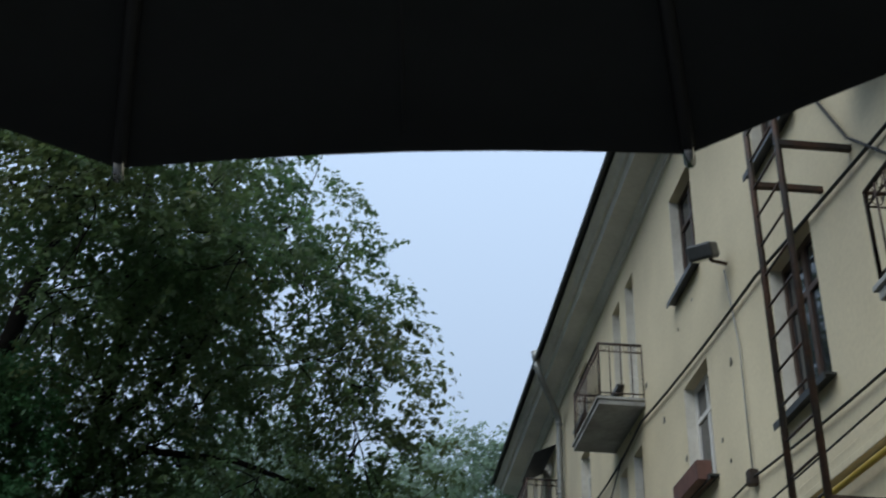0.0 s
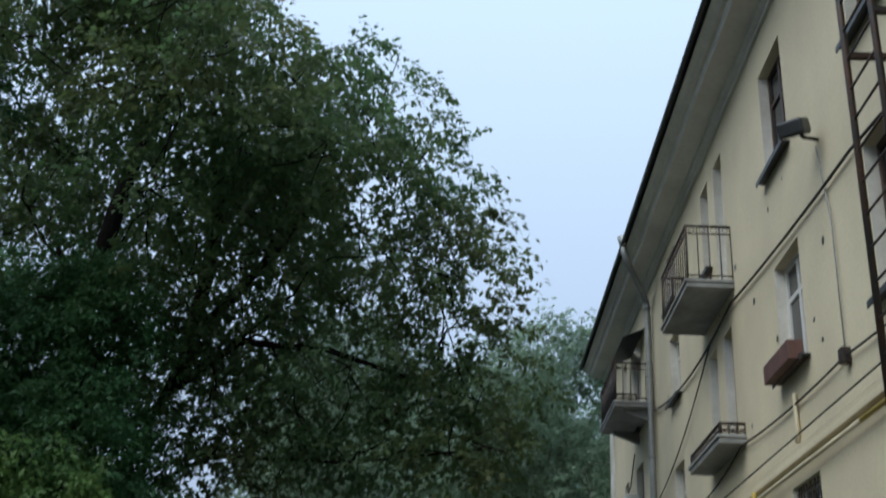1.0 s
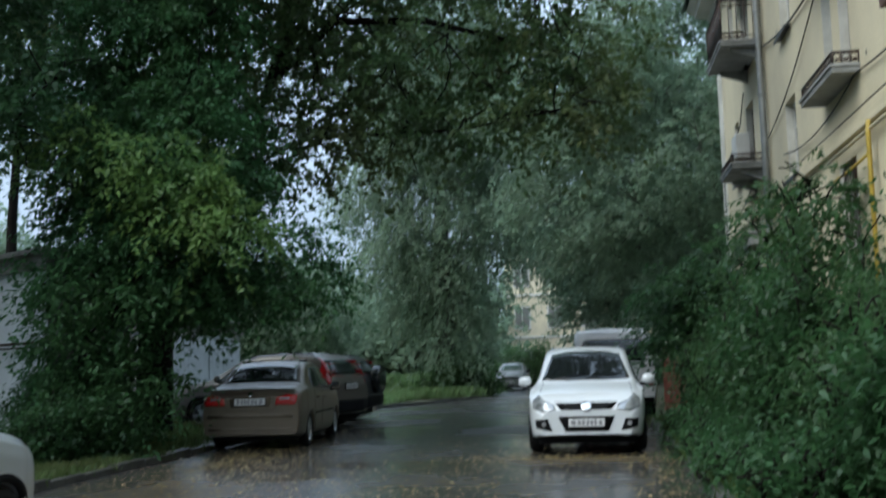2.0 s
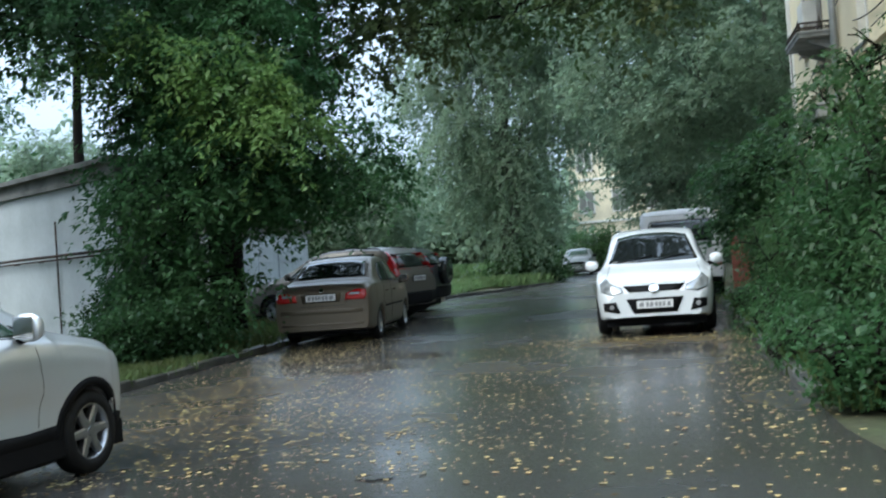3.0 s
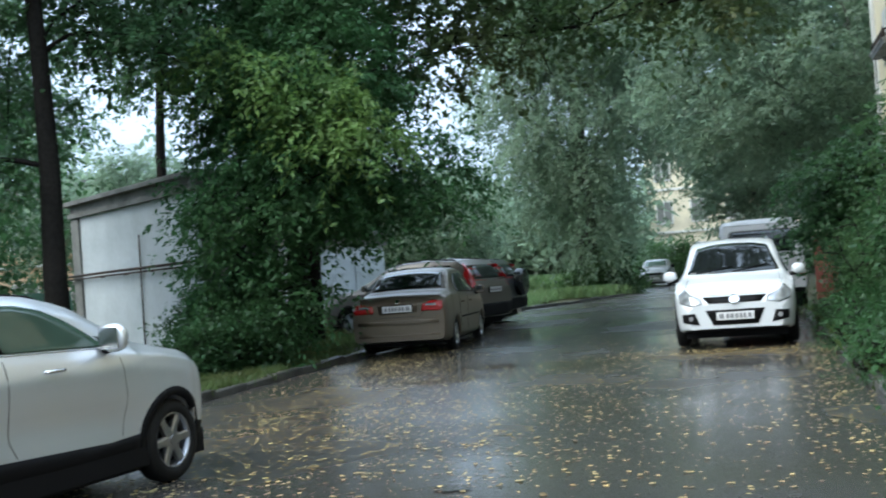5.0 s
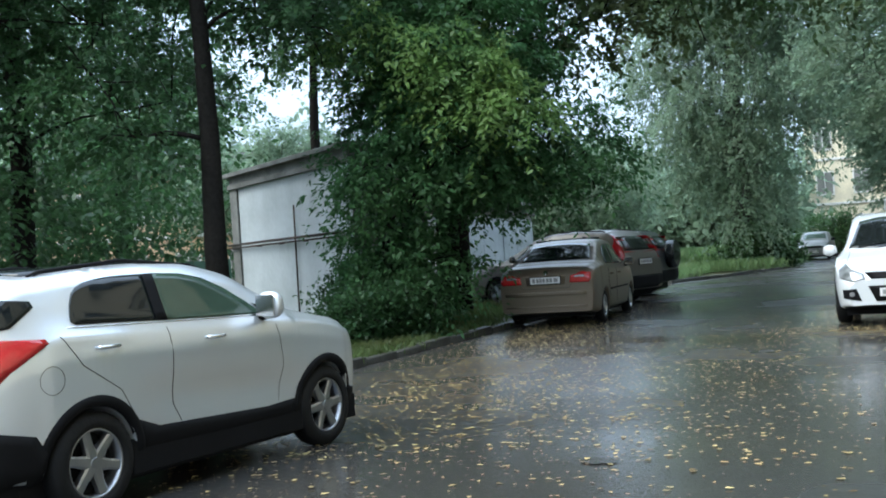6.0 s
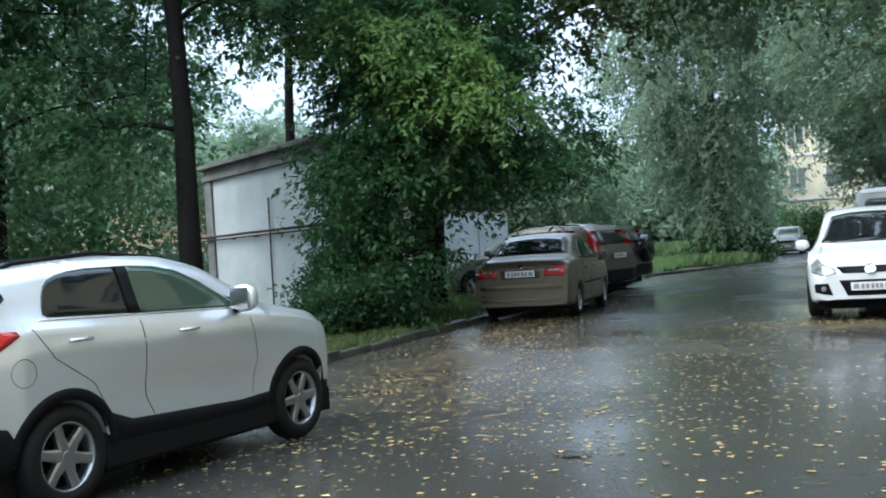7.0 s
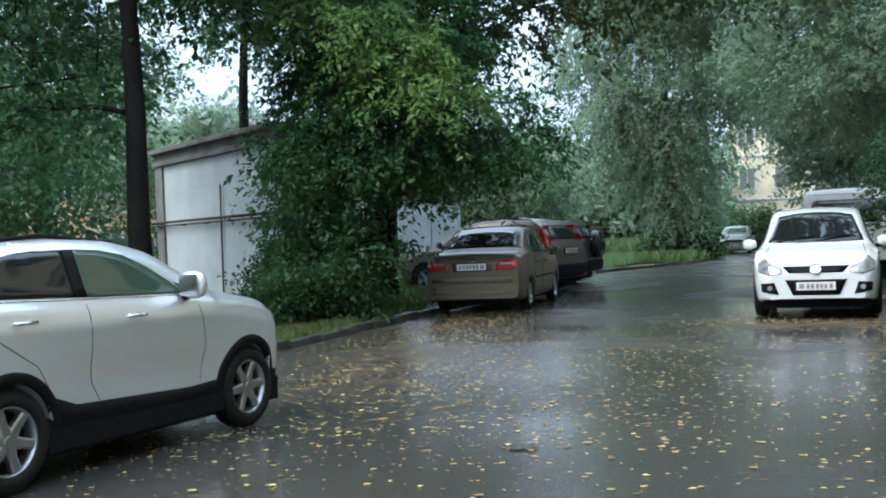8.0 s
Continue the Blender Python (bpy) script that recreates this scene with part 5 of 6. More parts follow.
                w.matrix_basis = pose(sx * (self.W / 2 - inset - width / 2), yw, self.r, 0, 0, (0 if sx > 0 else 180) + (steer if i else 0)) @ pose(0, 0, 0, 17 * (i + 1))
                k = new("rim", rim)
                k.parent = w

    def arches(self, mat, band=0.06, arch=1.09, low=0.25):
        for yw in self.wheels_y:
            for s in "RL":
                bm = bmesh.new()
                prev = None
                for k in range(29):
                    a = math.pi * (-0.06 + 1.12 * k / 28)
                    row = []
                    for q, o in ((self.r * arch - 0.004, -0.03), (self.r * arch + 0.003, 0.012), (self.r * arch + band * 0.8, 0.014), (self.r * arch + band, -0.004)):
                        y, z = yw + q * math.cos(a), self.r + q * math.sin(a)
                        p, out = self.cast(s, y, max(z, 0.2))
                        q2 = yw + (self.r * arch + band) * math.cos(a), self.r + (self.r * arch + band) * math.sin(a)
                        p2, out = self.cast(s, q2[0], max(q2[1], 0.22))
                        row.append(bm.verts.new((p2.x + out.x * o, y, z)))
                    if prev:
                        for j in range(3):
                            bm.faces.new((prev[j], prev[j + 1], row[j + 1], row[j])).smooth = True
                    prev = row
                part("wheel_arch", bm, mat, self.root)

    def number_plate(self, side, x, z, w=0.52, h=0.112):
        p, out = self.cast(side, x, z)
        bm = bmesh.new()
        box(bm, -w / 2 - 0.015, -0.012, -h / 2 - 0.012, w / 2 + 0.015, 0.012, h / 2 + 0.012, 0.004)
        holder = part("number_plate_holder", bm, M["plastic"], self.root)
        holder.matrix_basis = pose(p.x, p.y + out.y * 0.02, p.z)
        bm = bmesh.new()
        box(bm, -w / 2, -0.004, -h / 2, w / 2, 0.004, h / 2, 0.002)
        pl = part("number_plate", bm, M["plate"], holder)
        pl.matrix_basis = pose(0, out.y * 0.014, 0)
        # plain bars in place of the characters
        bm = bmesh.new()
        for k, bw in ((-0.2, 0.045), (-0.13, 0.04), (-0.075, 0.04), (-0.02, 0.04), (0.045, 0.045), (0.105, 0.045), (0.19, 0.07)):
            y0 = out.y * 0.019
            box(bm, k - bw / 2, min(y0, y0 + out.y * 0.002), -h * 0.3, k + bw / 2, max(y0, y0 + out.y * 0.002), h * 0.3)
        part("plate_bar", bm, M["seam_grey"], holder)

    def mirror(self, y, z, mat, reach=0.17, size=1.0):
        for s in "RL":
            sx = 1 if s == "R" else -1
            p, out = self.cast(s, y, z)
            bm = bmesh.new()
            r = bmesh.ops.create_uvsphere(bm, u_segments=16, v_segments=10, radius=1)
            for v in r["verts"]:
                c = v.co
                c.x = math.copysign(abs(c.x) ** 0.75, c.x)
                c.z = math.copysign(abs(c.z) ** 0.75, c.z)
                v.co = Vector((c.x * 0.105, c.y * 0.075 if c.y > 0 else c.y * 0.03, c.z * 0.085))
            for f in bm.faces:
                f.smooth = True
            mi = part("mirror", bm, mat, self.root)
            mi.matrix_basis = pose(p.x + sx * (reach - 0.06), y, z + 0.06, 0, 0, -sx * 12) @ Matrix.Diagonal((size, size, size, 1))
            bm = bmesh.new()
            tube(bm, [(-sx * 0.13, 0.02, -0.07), (-sx * 0.04, 0.01, -0.06), (0, 0.01, -0.05)], 0.032, 0.028)
            part("mirror_arm", bm, M["plastic"], mi)
            bm = bmesh.new()
            box(bm, -0.085, -0.034, -0.065, 0.085, -0.028, 0.065, 0.002)
            part("mirror_glass", bm, M["steel"], mi)

    def handle(self, y, z, mat, w=0.17):
        for s in "RL":
            sx = 1 if s == "R" else -1
            p, out = self.cast(s, y, z)
            bm = bmesh.new()
            tube(bm, [(0, -w / 2, 0), (sx * 0.035, -w / 2 + 0.03, 0), (sx * 0.038, w / 2 - 0.03, 0), (0, w / 2, 0)], 0.014, sides=6)
            h = part("door_handle", bm, mat, self.root)
            h.matrix_basis = pose(p.x, y, z)

    def rails(self, y0, y1, x, mat):
        for sx in (1, -1):
            p0, p1 = self.cast("T", sx * x, y0)[0], self.cast("T", sx * x, y1)[0]
            pm = self.cast("T", sx * x, (y0 + y1) / 2)[0]
            bm = bmesh.new()
            tube(bm, [p0, (p0.x, y0 + 0.1, p0.z + 0.03), (pm.x, pm.y, pm.z + 0.032), (p1.x, y1 - 0.1, p1.z + 0.03), p1], 0.016, sides=6)
            part("roof_rail", bm, mat, self.root)

    def wiper(self, side, pts):
        bm = bmesh.new()
        tube(bm, [self.cast(side, *q)[0] + self.cast(side, *q)[1] * 0.02 for q in pts], 0.009, sides=5)
        part("wiper", bm, M["plastic"], self.root)


def arc(cx, cy, rx, ry, a0, a1, n=8):
    return [(cx + rx * math.cos(radians(a0 + (a1 - a0) * i / n)), cy + ry * math.sin(radians(a0 + (a1 - a0) * i / n))) for i in range(n + 1)]


def rounded(x0, z0, x1, z1, r, n=4):
    return arc(x1 - r, z0 + r, r, r, -90, 0, n) + arc(x1 - r, z1 - r, r, r, 0, 90, n) + arc(x0 + r, z1 - r, r, r, 90, 180, n) + arc(x0 + r, z0 + r, r, r, 180, 270, n)


# --- the silver compact SUV
c = Car("parked_suv", "silver-white compact SUV with black lower cladding parked at the kerb", (-5.35, 4.32, 0.012), -6.2, 0.9, 4.28, 1.78,
        roof=[(0, 0.98), (0.05, 1.2), (0.15, 1.4), (0.3, 1.545), (0.45, 1.6), (0.9, 1.635), (1.5, 1.665), (2.0, 1.645), (2.45, 1.545), (3.08, 1.21), (3.28, 1.165), (3.85, 1.06), (4.1, 0.95), (4.22, 0.82), (4.28, 0.7)],
        belt=[(0, 0.9), (0.2, 1.12), (0.6, 1.2), (2.9, 1.13), (3.3, 1.08), (3.9, 0.96), (4.28, 0.62)],
        plan=[(0, 0.74), (0.06, 0.86), (0.2, 0.94), (0.5, 0.985), (1.0, 1.0), (3.3, 1.0), (3.65, 0.975), (3.9, 0.89), (4.1, 0.74), (4.2, 0.6), (4.28, 0.42)],
        top_w=[(0, 0.85), (0.5, 0.74), (1.5, 0.76), (2.4, 0.76), (3.2, 0.84), (4.28, 0.85)],
        wheels=[0.82, 3.375], r=0.345, paint=M["silver"], floor=0.3, bulge=0.07, scoop=0.055)
c.wheels(6, width=0.215, inset=0.015)
c.both("sill_cladding", [(1.14, 0.21), (3.06, 0.21), (3.03, 0.47), (2.6, 0.45), (1.4, 0.5), (1.18, 0.58)], M["plastic"], label="black plastic sill")
for sx in (1, -1):
    bm = bmesh.new()
    box(bm, sx * 0.6, 1.15, 0.19, sx * 0.85, 3.05, 0.44, 0.015)
    bmesh.ops.recalc_face_normals(bm, faces=bm.faces[:])
    part("sill_underside", bm, M["plastic"], c.root)
c.both("rear_cladding", [(0.02, 0.2), (0.5, 0.2), (0.47, 0.44), (0.36, 0.6), (0.1, 0.66), (0.02, 0.66)], M["plastic"], off=0.014, cuts=6)
c.both("front_cladding", [(3.72, 0.24), (3.98, 0.26), (3.98, 0.42), (3.76, 0.46)], M["plastic"])
c.arches(M["plastic"], band=0.075)
c.both("rear_side_window", [(0.735, 1.285), (0.765, 1.265), (1.48, 1.235), (1.48, 1.572), (1.2, 1.57), (1.06, 1.558), (0.95, 1.54), (0.87, 1.51), (0.82, 1.47), (0.775, 1.4), (0.74, 1.32)], M["car_glass"], cuts=6)
c.both("front_side_window", [(1.58, 1.23), (2.66, 1.195), (2.5, 1.305), (2.3, 1.425), (2.08, 1.515), (1.85, 1.56), (1.58, 1.573)], M["tint_glass"], cuts=6)
c.both("window_pillar", [(1.48, 1.235), (1.58, 1.23), (1.58, 1.573), (1.48, 1.572)], M["plastic"], off=0.009)
c.both("quarter_window", [(2.68, 1.192), (2.9, 1.18), (2.57, 1.285)], M["plastic"])
c.both("rear_window_edge", [(0.14, 1.26), (0.3, 1.28), (0.5, 1.40), (0.49, 1.44), (0.3, 1.46), (0.18, 1.38)], M["car_glass"])
for s in "RL":
    c.line("window_trim", [(0.68, 1.25), (1.5, 1.22), (2.92, 1.172)], s, M["chrome"], 0.007)
    c.line("door_gap", [(1.54, 1.18), (1.56, 0.62), (1.62, 0.5)], s, None, 0.003)
    c.line("door_gap", [(2.74, 1.1), (2.8, 0.75), (2.74, 0.48)], s, None, 0.002)
    c.line("door_gap", [(0.6, 1.2), (0.74, 1.0), (1.05, 0.8), (1.2, 0.56)], s, None, 0.003)
c.line("cap_gap", arc(0.5, 0.93, 0.09, 0.09, 0, 360, 20), "R", None, 0.002)
c.both("tail_lamp", [(0.0, 0.86), (0.09, 0.89), (0.22, 1.01), (0.5, 1.165), (0.49, 1.195), (0.2, 1.215), (0.03, 1.21)], M["red_lamp"], label="large red tail lamp")
c.decal("rear_window", [(-0.58, 1.2), (0.58, 1.2), (0.5, 1.48), (-0.5, 1.48)], "B", M["car_glass"])
c.decal("tail_lamp", [(0.42, 0.9), (0.72, 0.9), (0.76, 1.15), (0.45, 1.1)], "B", M["red_lamp"])
c.decal("tail_lamp", [(-0.42, 0.9), (-0.72, 0.9), (-0.76, 1.15), (-0.45, 1.1)], "B", M["red_lamp"])
c.decal("rear_bumper", [(-0.7, 0.36), (0.7, 0.36), (0.72, 0.6), (-0.72, 0.6)], "B", M["plastic"], off=0.02)
c.number_plate("B", 0, 0.8)
c.decal("windscreen", [(-0.66, 3.0), (0.66, 3.0), (0.52, 2.4), (-0.52, 2.4)], "T", M["car_glass"])
c.decal("headlamp", [(0.45, 0.76), (0.66, 0.78), (0.7, 0.92), (0.5, 0.88)], "F", M["clear_lamp"])
c.decal("headlamp", [(-0.45, 0.76), (-0.66, 0.78), (-0.7, 0.92), (-0.5, 0.88)], "F", M["clear_lamp"])
c.decal("grille", rounded(-0.34, 0.54, 0.34, 0.78, 0.06), "F", M["plastic"])
c.mirror(2.56, 1.2, M["silver"], 0.21, 1.3)
c.handle(2.0, 1.07, M["chrome"], 0.2)
c.handle(0.96, 1.10, M["chrome"], 0.2)
c.rails(0.6, 2.2, 0.56, M["plastic"])
c.decal("roof_panel", [(-0.5, 0.6), (0.5, 0.6), (0.5, 2.25), (-0.5, 2.25)], "T", M["car_glass"], label="dark glass roof panel")

# --- the white hatchback, seen from the front
c = Car("parked_hatchback", "white hatchback with black bumper inserts parked facing up the road", (-0.22, 20.65, 0.012), 180, 1.03, 4.12, 1.755,
        roof=[(0, 0.9), (0.06, 1.1), (0.35, 1.48), (0.6, 1.565), (1.3, 1.6), (1.9, 1.585), (2.25, 1.50), (3.05, 1.06), (3.2, 1.02), (3.75, 0.92), (3.98, 0.83), (4.08, 0.72), (4.12, 0.64)],
        belt=[(0, 0.8), (0.3, 1.0), (2.8, 0.98), (3.2, 0.95), (3.75, 0.85), (4.12, 0.58)],
        plan=[(0, 0.76), (0.2, 0.94), (0.6, 1.0), (3.2, 1.0), (3.6, 0.985), (3.85, 0.95), (4.02, 0.87), (4.12, 0.74)],
        top_w=[(0, 0.85), (0.5, 0.74), (1.9, 0.74), (2.4, 0.75), (3.1, 0.84), (4.12, 0.86)],
        wheels=[0.78, 3.28], r=0.325, paint=M["white_paint"], floor=0.24)
c.wheels(5, width=0.2, inset=-0.005)
c.arches(M["plastic"], band=0.05)
c.decal("windscreen", [(-0.68, 3.0), (-0.3, 3.06), (0.3, 3.06), (0.68, 3.0), (0.54, 2.27), (0.25, 2.2), (-0.25, 2.2), (-0.54, 2.27)], "T", M["car_glass"], cuts=6)
for sx in (1, -1):
    c.decal("headlamp", [(sx * 0.44, 0.66), (sx * 0.62, 0.63), (sx * 0.78, 0.68), (sx * 0.795, 0.80), (sx * 0.7, 0.885), (sx * 0.62, 0.80), (sx * 0.46, 0.735)], "F", M["clear_lamp"], off=0.012, label="clear swept-back headlamp")
    c.decal("fog_insert", [(sx * 0.5, 0.36), (sx * 0.74, 0.40), (sx * 0.75, 0.52), (sx * 0.56, 0.53)], "F", M["plastic"], off=0.01)
    c.decal("fog_lamp", arc(sx * 0.62, 0.455, 0.035, 0.035, 0, 340, 14), "F", M["seam_grey"], off=0.02)
c.decal("upper_grille", [(-0.36, 0.66), (0.36, 0.66), (0.45, 0.755), (-0.45, 0.755)], "F", M["plastic"], off=0.01)
c.decal("lower_grille", [(-0.31, 0.35), (0.31, 0.35), (0.41, 0.565), (-0.41, 0.565)], "F", M["plastic"], off=0.01)
c.decal("lower_lip", [(-0.72, 0.245), (0.72, 0.245), (0.73, 0.285), (0.46, 0.3), (-0.46, 0.3), (-0.73, 0.285)], "F", M["plastic"], off=0.012)
c.decal("badge", arc(0, 0.71, 0.075, 0.065, 0, 330, 12), "F", M["chrome"], off=0.03, label="plain bright badge")
c.number_plate("F", 0, 0.475)
for s in "RL":
    c.line("door_gap", [(2.7, 0.98), (2.72, 0.5)], s)
c.line("bonnet_gap", [(-0.46, 0.775), (0.46, 0.775)], "F")
c.line("bonnet_gap", [(0.66, 3.1), (0.68, 3.8)], "T")
c.line("bonnet_gap", [(-0.66, 3.1), (-0.68, 3.8)], "T")
c.both("side_window", [(0.7, 1.05), (2.6, 1.03), (2.1, 1.42), (0.9, 1.45)], M["car_glass"])
c.mirror(2.72, 1.0, M["white_paint"], 0.2)
c.wiper("T", [(0.55, 3.03), (0.0, 2.93)])
c.wiper("T", [(0.0, 3.07), (-0.5, 2.9)])
c.rails(0.6, 2.0, 0.55, M["chrome"])

# --- the beige saloon, seen from behind
c = Car("parked_saloon", "grey-beige metallic saloon parked at the leaf-covered kerb", (-6.17, 18.6, 0.012), 3.5, 1.06, 4.19, 1.74,
        roof=[(0, 0.86), (0.05, 0.96), (0.12, 1.02), (0.55, 1.06), (0.75, 1.1), (1.35, 1.42), (1.6, 1.465), (2.1, 1.475), (2.5, 1.43), (3.15, 1.02), (3.3, 0.98), (3.9, 0.88), (4.1, 0.76), (4.19, 0.62)],
        belt=[(0, 0.8), (0.12, 0.95), (0.6, 1.0), (2.9, 0.95), (3.3, 0.92), (4.19, 0.55)],
        plan=[(0, 0.93), (0.06, 0.965), (0.25, 0.985), (0.7, 1.0), (3.3, 1.0), (3.8, 0.95), (4.1, 0.82), (4.19, 0.7)],
        top_w=[(0, 0.86), (0.6, 0.84), (1.35, 0.74), (2.4, 0.74), (3.1, 0.84), (4.19, 0.85)],
        wheels=[0.86, 3.30], r=0.29, paint=M["beige_paint"], floor=0.2)
c.wheels(7, width=0.175)
for sx in (1, -1):
    c.decal("tail_lamp", [(sx * 0.42, 0.745), (sx * 0.76, 0.74), (sx * 0.795, 0.8), (sx * 0.785, 0.905), (sx * 0.62, 0.92), (sx * 0.44, 0.86)], "B", M["red_lamp"], off=0.012, label="red tail lamp")
    c.decal("lamp_lens", [(sx * 0.5, 0.83), (sx * 0.68, 0.83), (sx * 0.68, 0.87), (sx * 0.52, 0.87)], "B", M["clear_lamp"], off=0.018)
c.decal("plate_recess", [(-0.33, 0.72), (0.33, 0.72), (0.36, 0.88), (-0.36, 0.88)], "B", M["beige_paint"], off=0.006)
c.number_plate("B", 0, 0.80)
c.decal("bumper_strip", [(-0.72, 0.54), (0.72, 0.54), (0.72, 0.60), (-0.72, 0.60)], "B", M["beige_paint"], off=0.03)
c.decal("bumper_step", [(-0.72, 0.33), (0.72, 0.33), (0.72, 0.36), (-0.72, 0.36)], "B", M["beige_paint"], off=0.012)
c.decal("rear_window", [(-0.62, 0.8), (-0.2, 0.76), (0.2, 0.76), (0.62, 0.8), (0.53, 1.3), (0.2, 1.34), (-0.2, 1.34), (-0.53, 1.3)], "T", M["car_glass"], cuts=6)
c.both("rear_door_window", [(1.2, 1.02), (1.85, 0.995), (1.85, 1.36), (1.55, 1.34), (1.3, 1.18)], M["car_glass"])
c.both("front_door_window", [(1.92, 0.995), (2.85, 0.975), (2.4, 1.29), (2.2, 1.36), (1.92, 1.36)], M["car_glass"])
for s in "RL":
    c.line("door_gap", [(1.88, 0.97), (1.88, 0.3)], s)
    c.line("door_gap", [(1.2, 1.0), (1.14, 0.7), (1.3, 0.3)], s)
    c.line("rub_strip", [(1.3, 0.56), (2.9, 0.56)], s, M["plastic"], 0.016)
c.line("boot_gap", [(-0.62, 0.95), (-0.4, 0.66), (0.4, 0.66), (0.62, 0.95)], "B")
c.decal("badge", arc(0, 0.925, 0.04, 0.035, 0, 330, 10), "B", M["chrome"], off=0.012, label="plain bright badge")
c.mirror(2.75, 0.95, M["beige_paint"])
c.handle(1.4, 0.83, M["beige_paint"])
c.handle(2.1, 0.83, M["beige_paint"])
c.decal("windscreen", [(-0.6, 3.05), (0.6, 3.05), (0.5, 2.48), (-0.5, 2.48)], "T", M["car_glass"])


def offroader(name, label, at, rz, paint, spare, scale=1.0):
    c = Car(name, label, at, rz, scale, 4.53, 1.82,
            roof=[(0, 0.95), (0.06, 1.15), (0.3, 1.5), (0.5, 1.62), (1.2, 1.68), (2.0, 1.67), (2.5, 1.56), (3.3, 1.14), (3.5, 1.1), (4.2, 0.98), (4.42, 0.86), (4.53, 0.7)],
            belt=[(0, 0.9), (0.3, 1.08), (3.0, 1.03), (3.5, 1.0), (4.53, 0.62)],
            plan=[(0, 0.84), (0.08, 0.92), (0.4, 0.98), (1, 1), (3.5, 1), (4.1, 0.95), (4.4, 0.84), (4.53, 0.72)],
            top_w=[(0, 0.86), (0.5, 0.78), (2.4, 0.76), (3.3, 0.84), (4.53, 0.85)],
            wheels=[0.86, 3.48], r=0.345, paint=paint, floor=0.28)
    c.wheels(5, width=0.215, double=True)
    c.arches(M["plastic"], band=0.05)
    c.both("side_window", [(0.55, 1.12), (1.9, 1.10), (3.05, 1.07), (2.6, 1.4), (2.3, 1.52), (0.7, 1.53)], M["car_glass"], cuts=6)
    c.both("window_pillar", [(1.92, 1.09), (2.02, 1.09), (2.02, 1.54), (1.92, 1.54)], M["plastic"], off=0.012)
    c.both("window_pillar", [(1.08, 1.1), (1.15, 1.1), (1.12, 1.55), (1.05, 1.55)], M["plastic"], off=0.012)
    c.both("sill_cladding", [(1.3, 0.27), (3.05, 0.27), (3.05, 0.4), (1.3, 0.4)], M["plastic"])
    c.decal("rear_window", [(-0.6, 1.18), (0.6, 1.18), (0.54, 1.5), (-0.54, 1.5)], "B", M["car_glass"])
    for sx in (1, -1):
        c.decal("tail_lamp", [(sx * 0.72, 0.98), (sx * 0.83, 0.98), (sx * 0.78, 1.25), (sx * 0.66, 1.55), (sx * 0.61, 1.55), (sx * 0.68, 1.25)], "B", M["red_lamp"], off=0.012, label="tall red tail lamp")
        c.decal("headlamp", [(sx * 0.5, 0.74), (sx * 0.74, 0.76), (sx * 0.76, 0.9), (sx * 0.52, 0.86)], "F", M["clear_lamp"])
    c.both("tail_lamp", [(0.03, 1.0), (0.14, 1.02), (0.2, 1.25), (0.38, 1.5), (0.3, 1.5), (0.1, 1.22)], M["red_lamp"])
    c.decal("rear_bumper", [(-0.76, 0.34), (0.76, 0.34), (0.78, 0.62), (-0.78, 0.62)], "B", M["plastic"], off=0.03)
    c.decal("windscreen", [(-0.66, 3.2), (0.66, 3.2), (0.54, 2.5), (-0.54, 2.5)], "T", M["car_glass"])
    c.rails(0.6, 2.3, 0.58, M["plastic"])
    c.mirror(2.95, 1.08, paint)
    c.handle(2.15, 0.95, paint)
    c.handle(1.2, 0.97, paint)
    if spare:
        bm = bmesh.new()
        prof = [(0.1, 0.0), (0.1, 0.28), (0.08, 0.335), (0.03, 0.36), (-0.12, 0.36)]
        rings = [[bm.verts.new((q * math.cos(k * math.tau / 28), -x, q * math.sin(k * math.tau / 28))) for k in range(28)] for x, q in prof[1:]]
        for a, b in zip(rings, rings[1:]):
            for k in range(28):
                bm.faces.new((a[k], a[(k + 1) % 28], b[(k + 1) % 28], b[k])).smooth = True
        bm.faces.new(rings[0][::-1])
        bmesh.ops.recalc_face_normals(bm, faces=bm.faces[:])
        w = part("spare_wheel", bm, M["car_glass"], c.root, "glossy dark spare wheel cover on the tailgate")
        w.matrix_basis = pose(0.08, -0.12, 1.02)
    else:
        c.number_plate("B", 0, 0.92)
    return c


offroader("parked_offroader", "brown-grey SUV parked nose-in towards the garages", (-5.9, 25.35, 0.012), 73, M["brown_grey_paint"], False, 1.07)
offroader("parked_offroader", "dark SUV with spare wheel on its tailgate, parked nose-in", (-6.12, 29.1, 0.012), 84, M["dark_paint"], True, 1.06)

# --- the pale van behind the white car
c = Car("parked_van", "dull white boxy van parked beside the bushes", (0.35, 24.9, 0.012), 2, 1.0, 4.4, 1.94,
        roof=[(0, 1.6), (0.04, 1.9), (0.12, 2.06), (0.3, 2.13), (3.4, 2.13), (3.7, 2.05), (4.1, 1.5), (4.25, 1.2), (4.4, 1.0)],
        belt=[(0, 1.15), (4.0, 1.15), (4.4, 0.85)],
        plan=[(0, 0.92), (0.08, 0.97), (0.3, 1.0), (4.0, 1.0), (4.3, 0.94), (4.4, 0.86)],
        top_w=[(0, 0.86), (3.6, 0.86), (4.4, 0.9)],
        wheels=[0.95, 3.3], r=0.36, paint=M["van_paint"], floor=0.42)
c.wheels(5, width=0.2, mat=M["zinc"])
c.decal("rear_window", rounded(-0.68, 1.38, 0.68, 1.86, 0.1), "B", M["car_glass"], off=0.01, label="wide dark rear window")
c.line("window_seal", rounded(-0.7, 1.36, 0.7, 1.88, 0.11), "B", M["plastic"], 0.014)
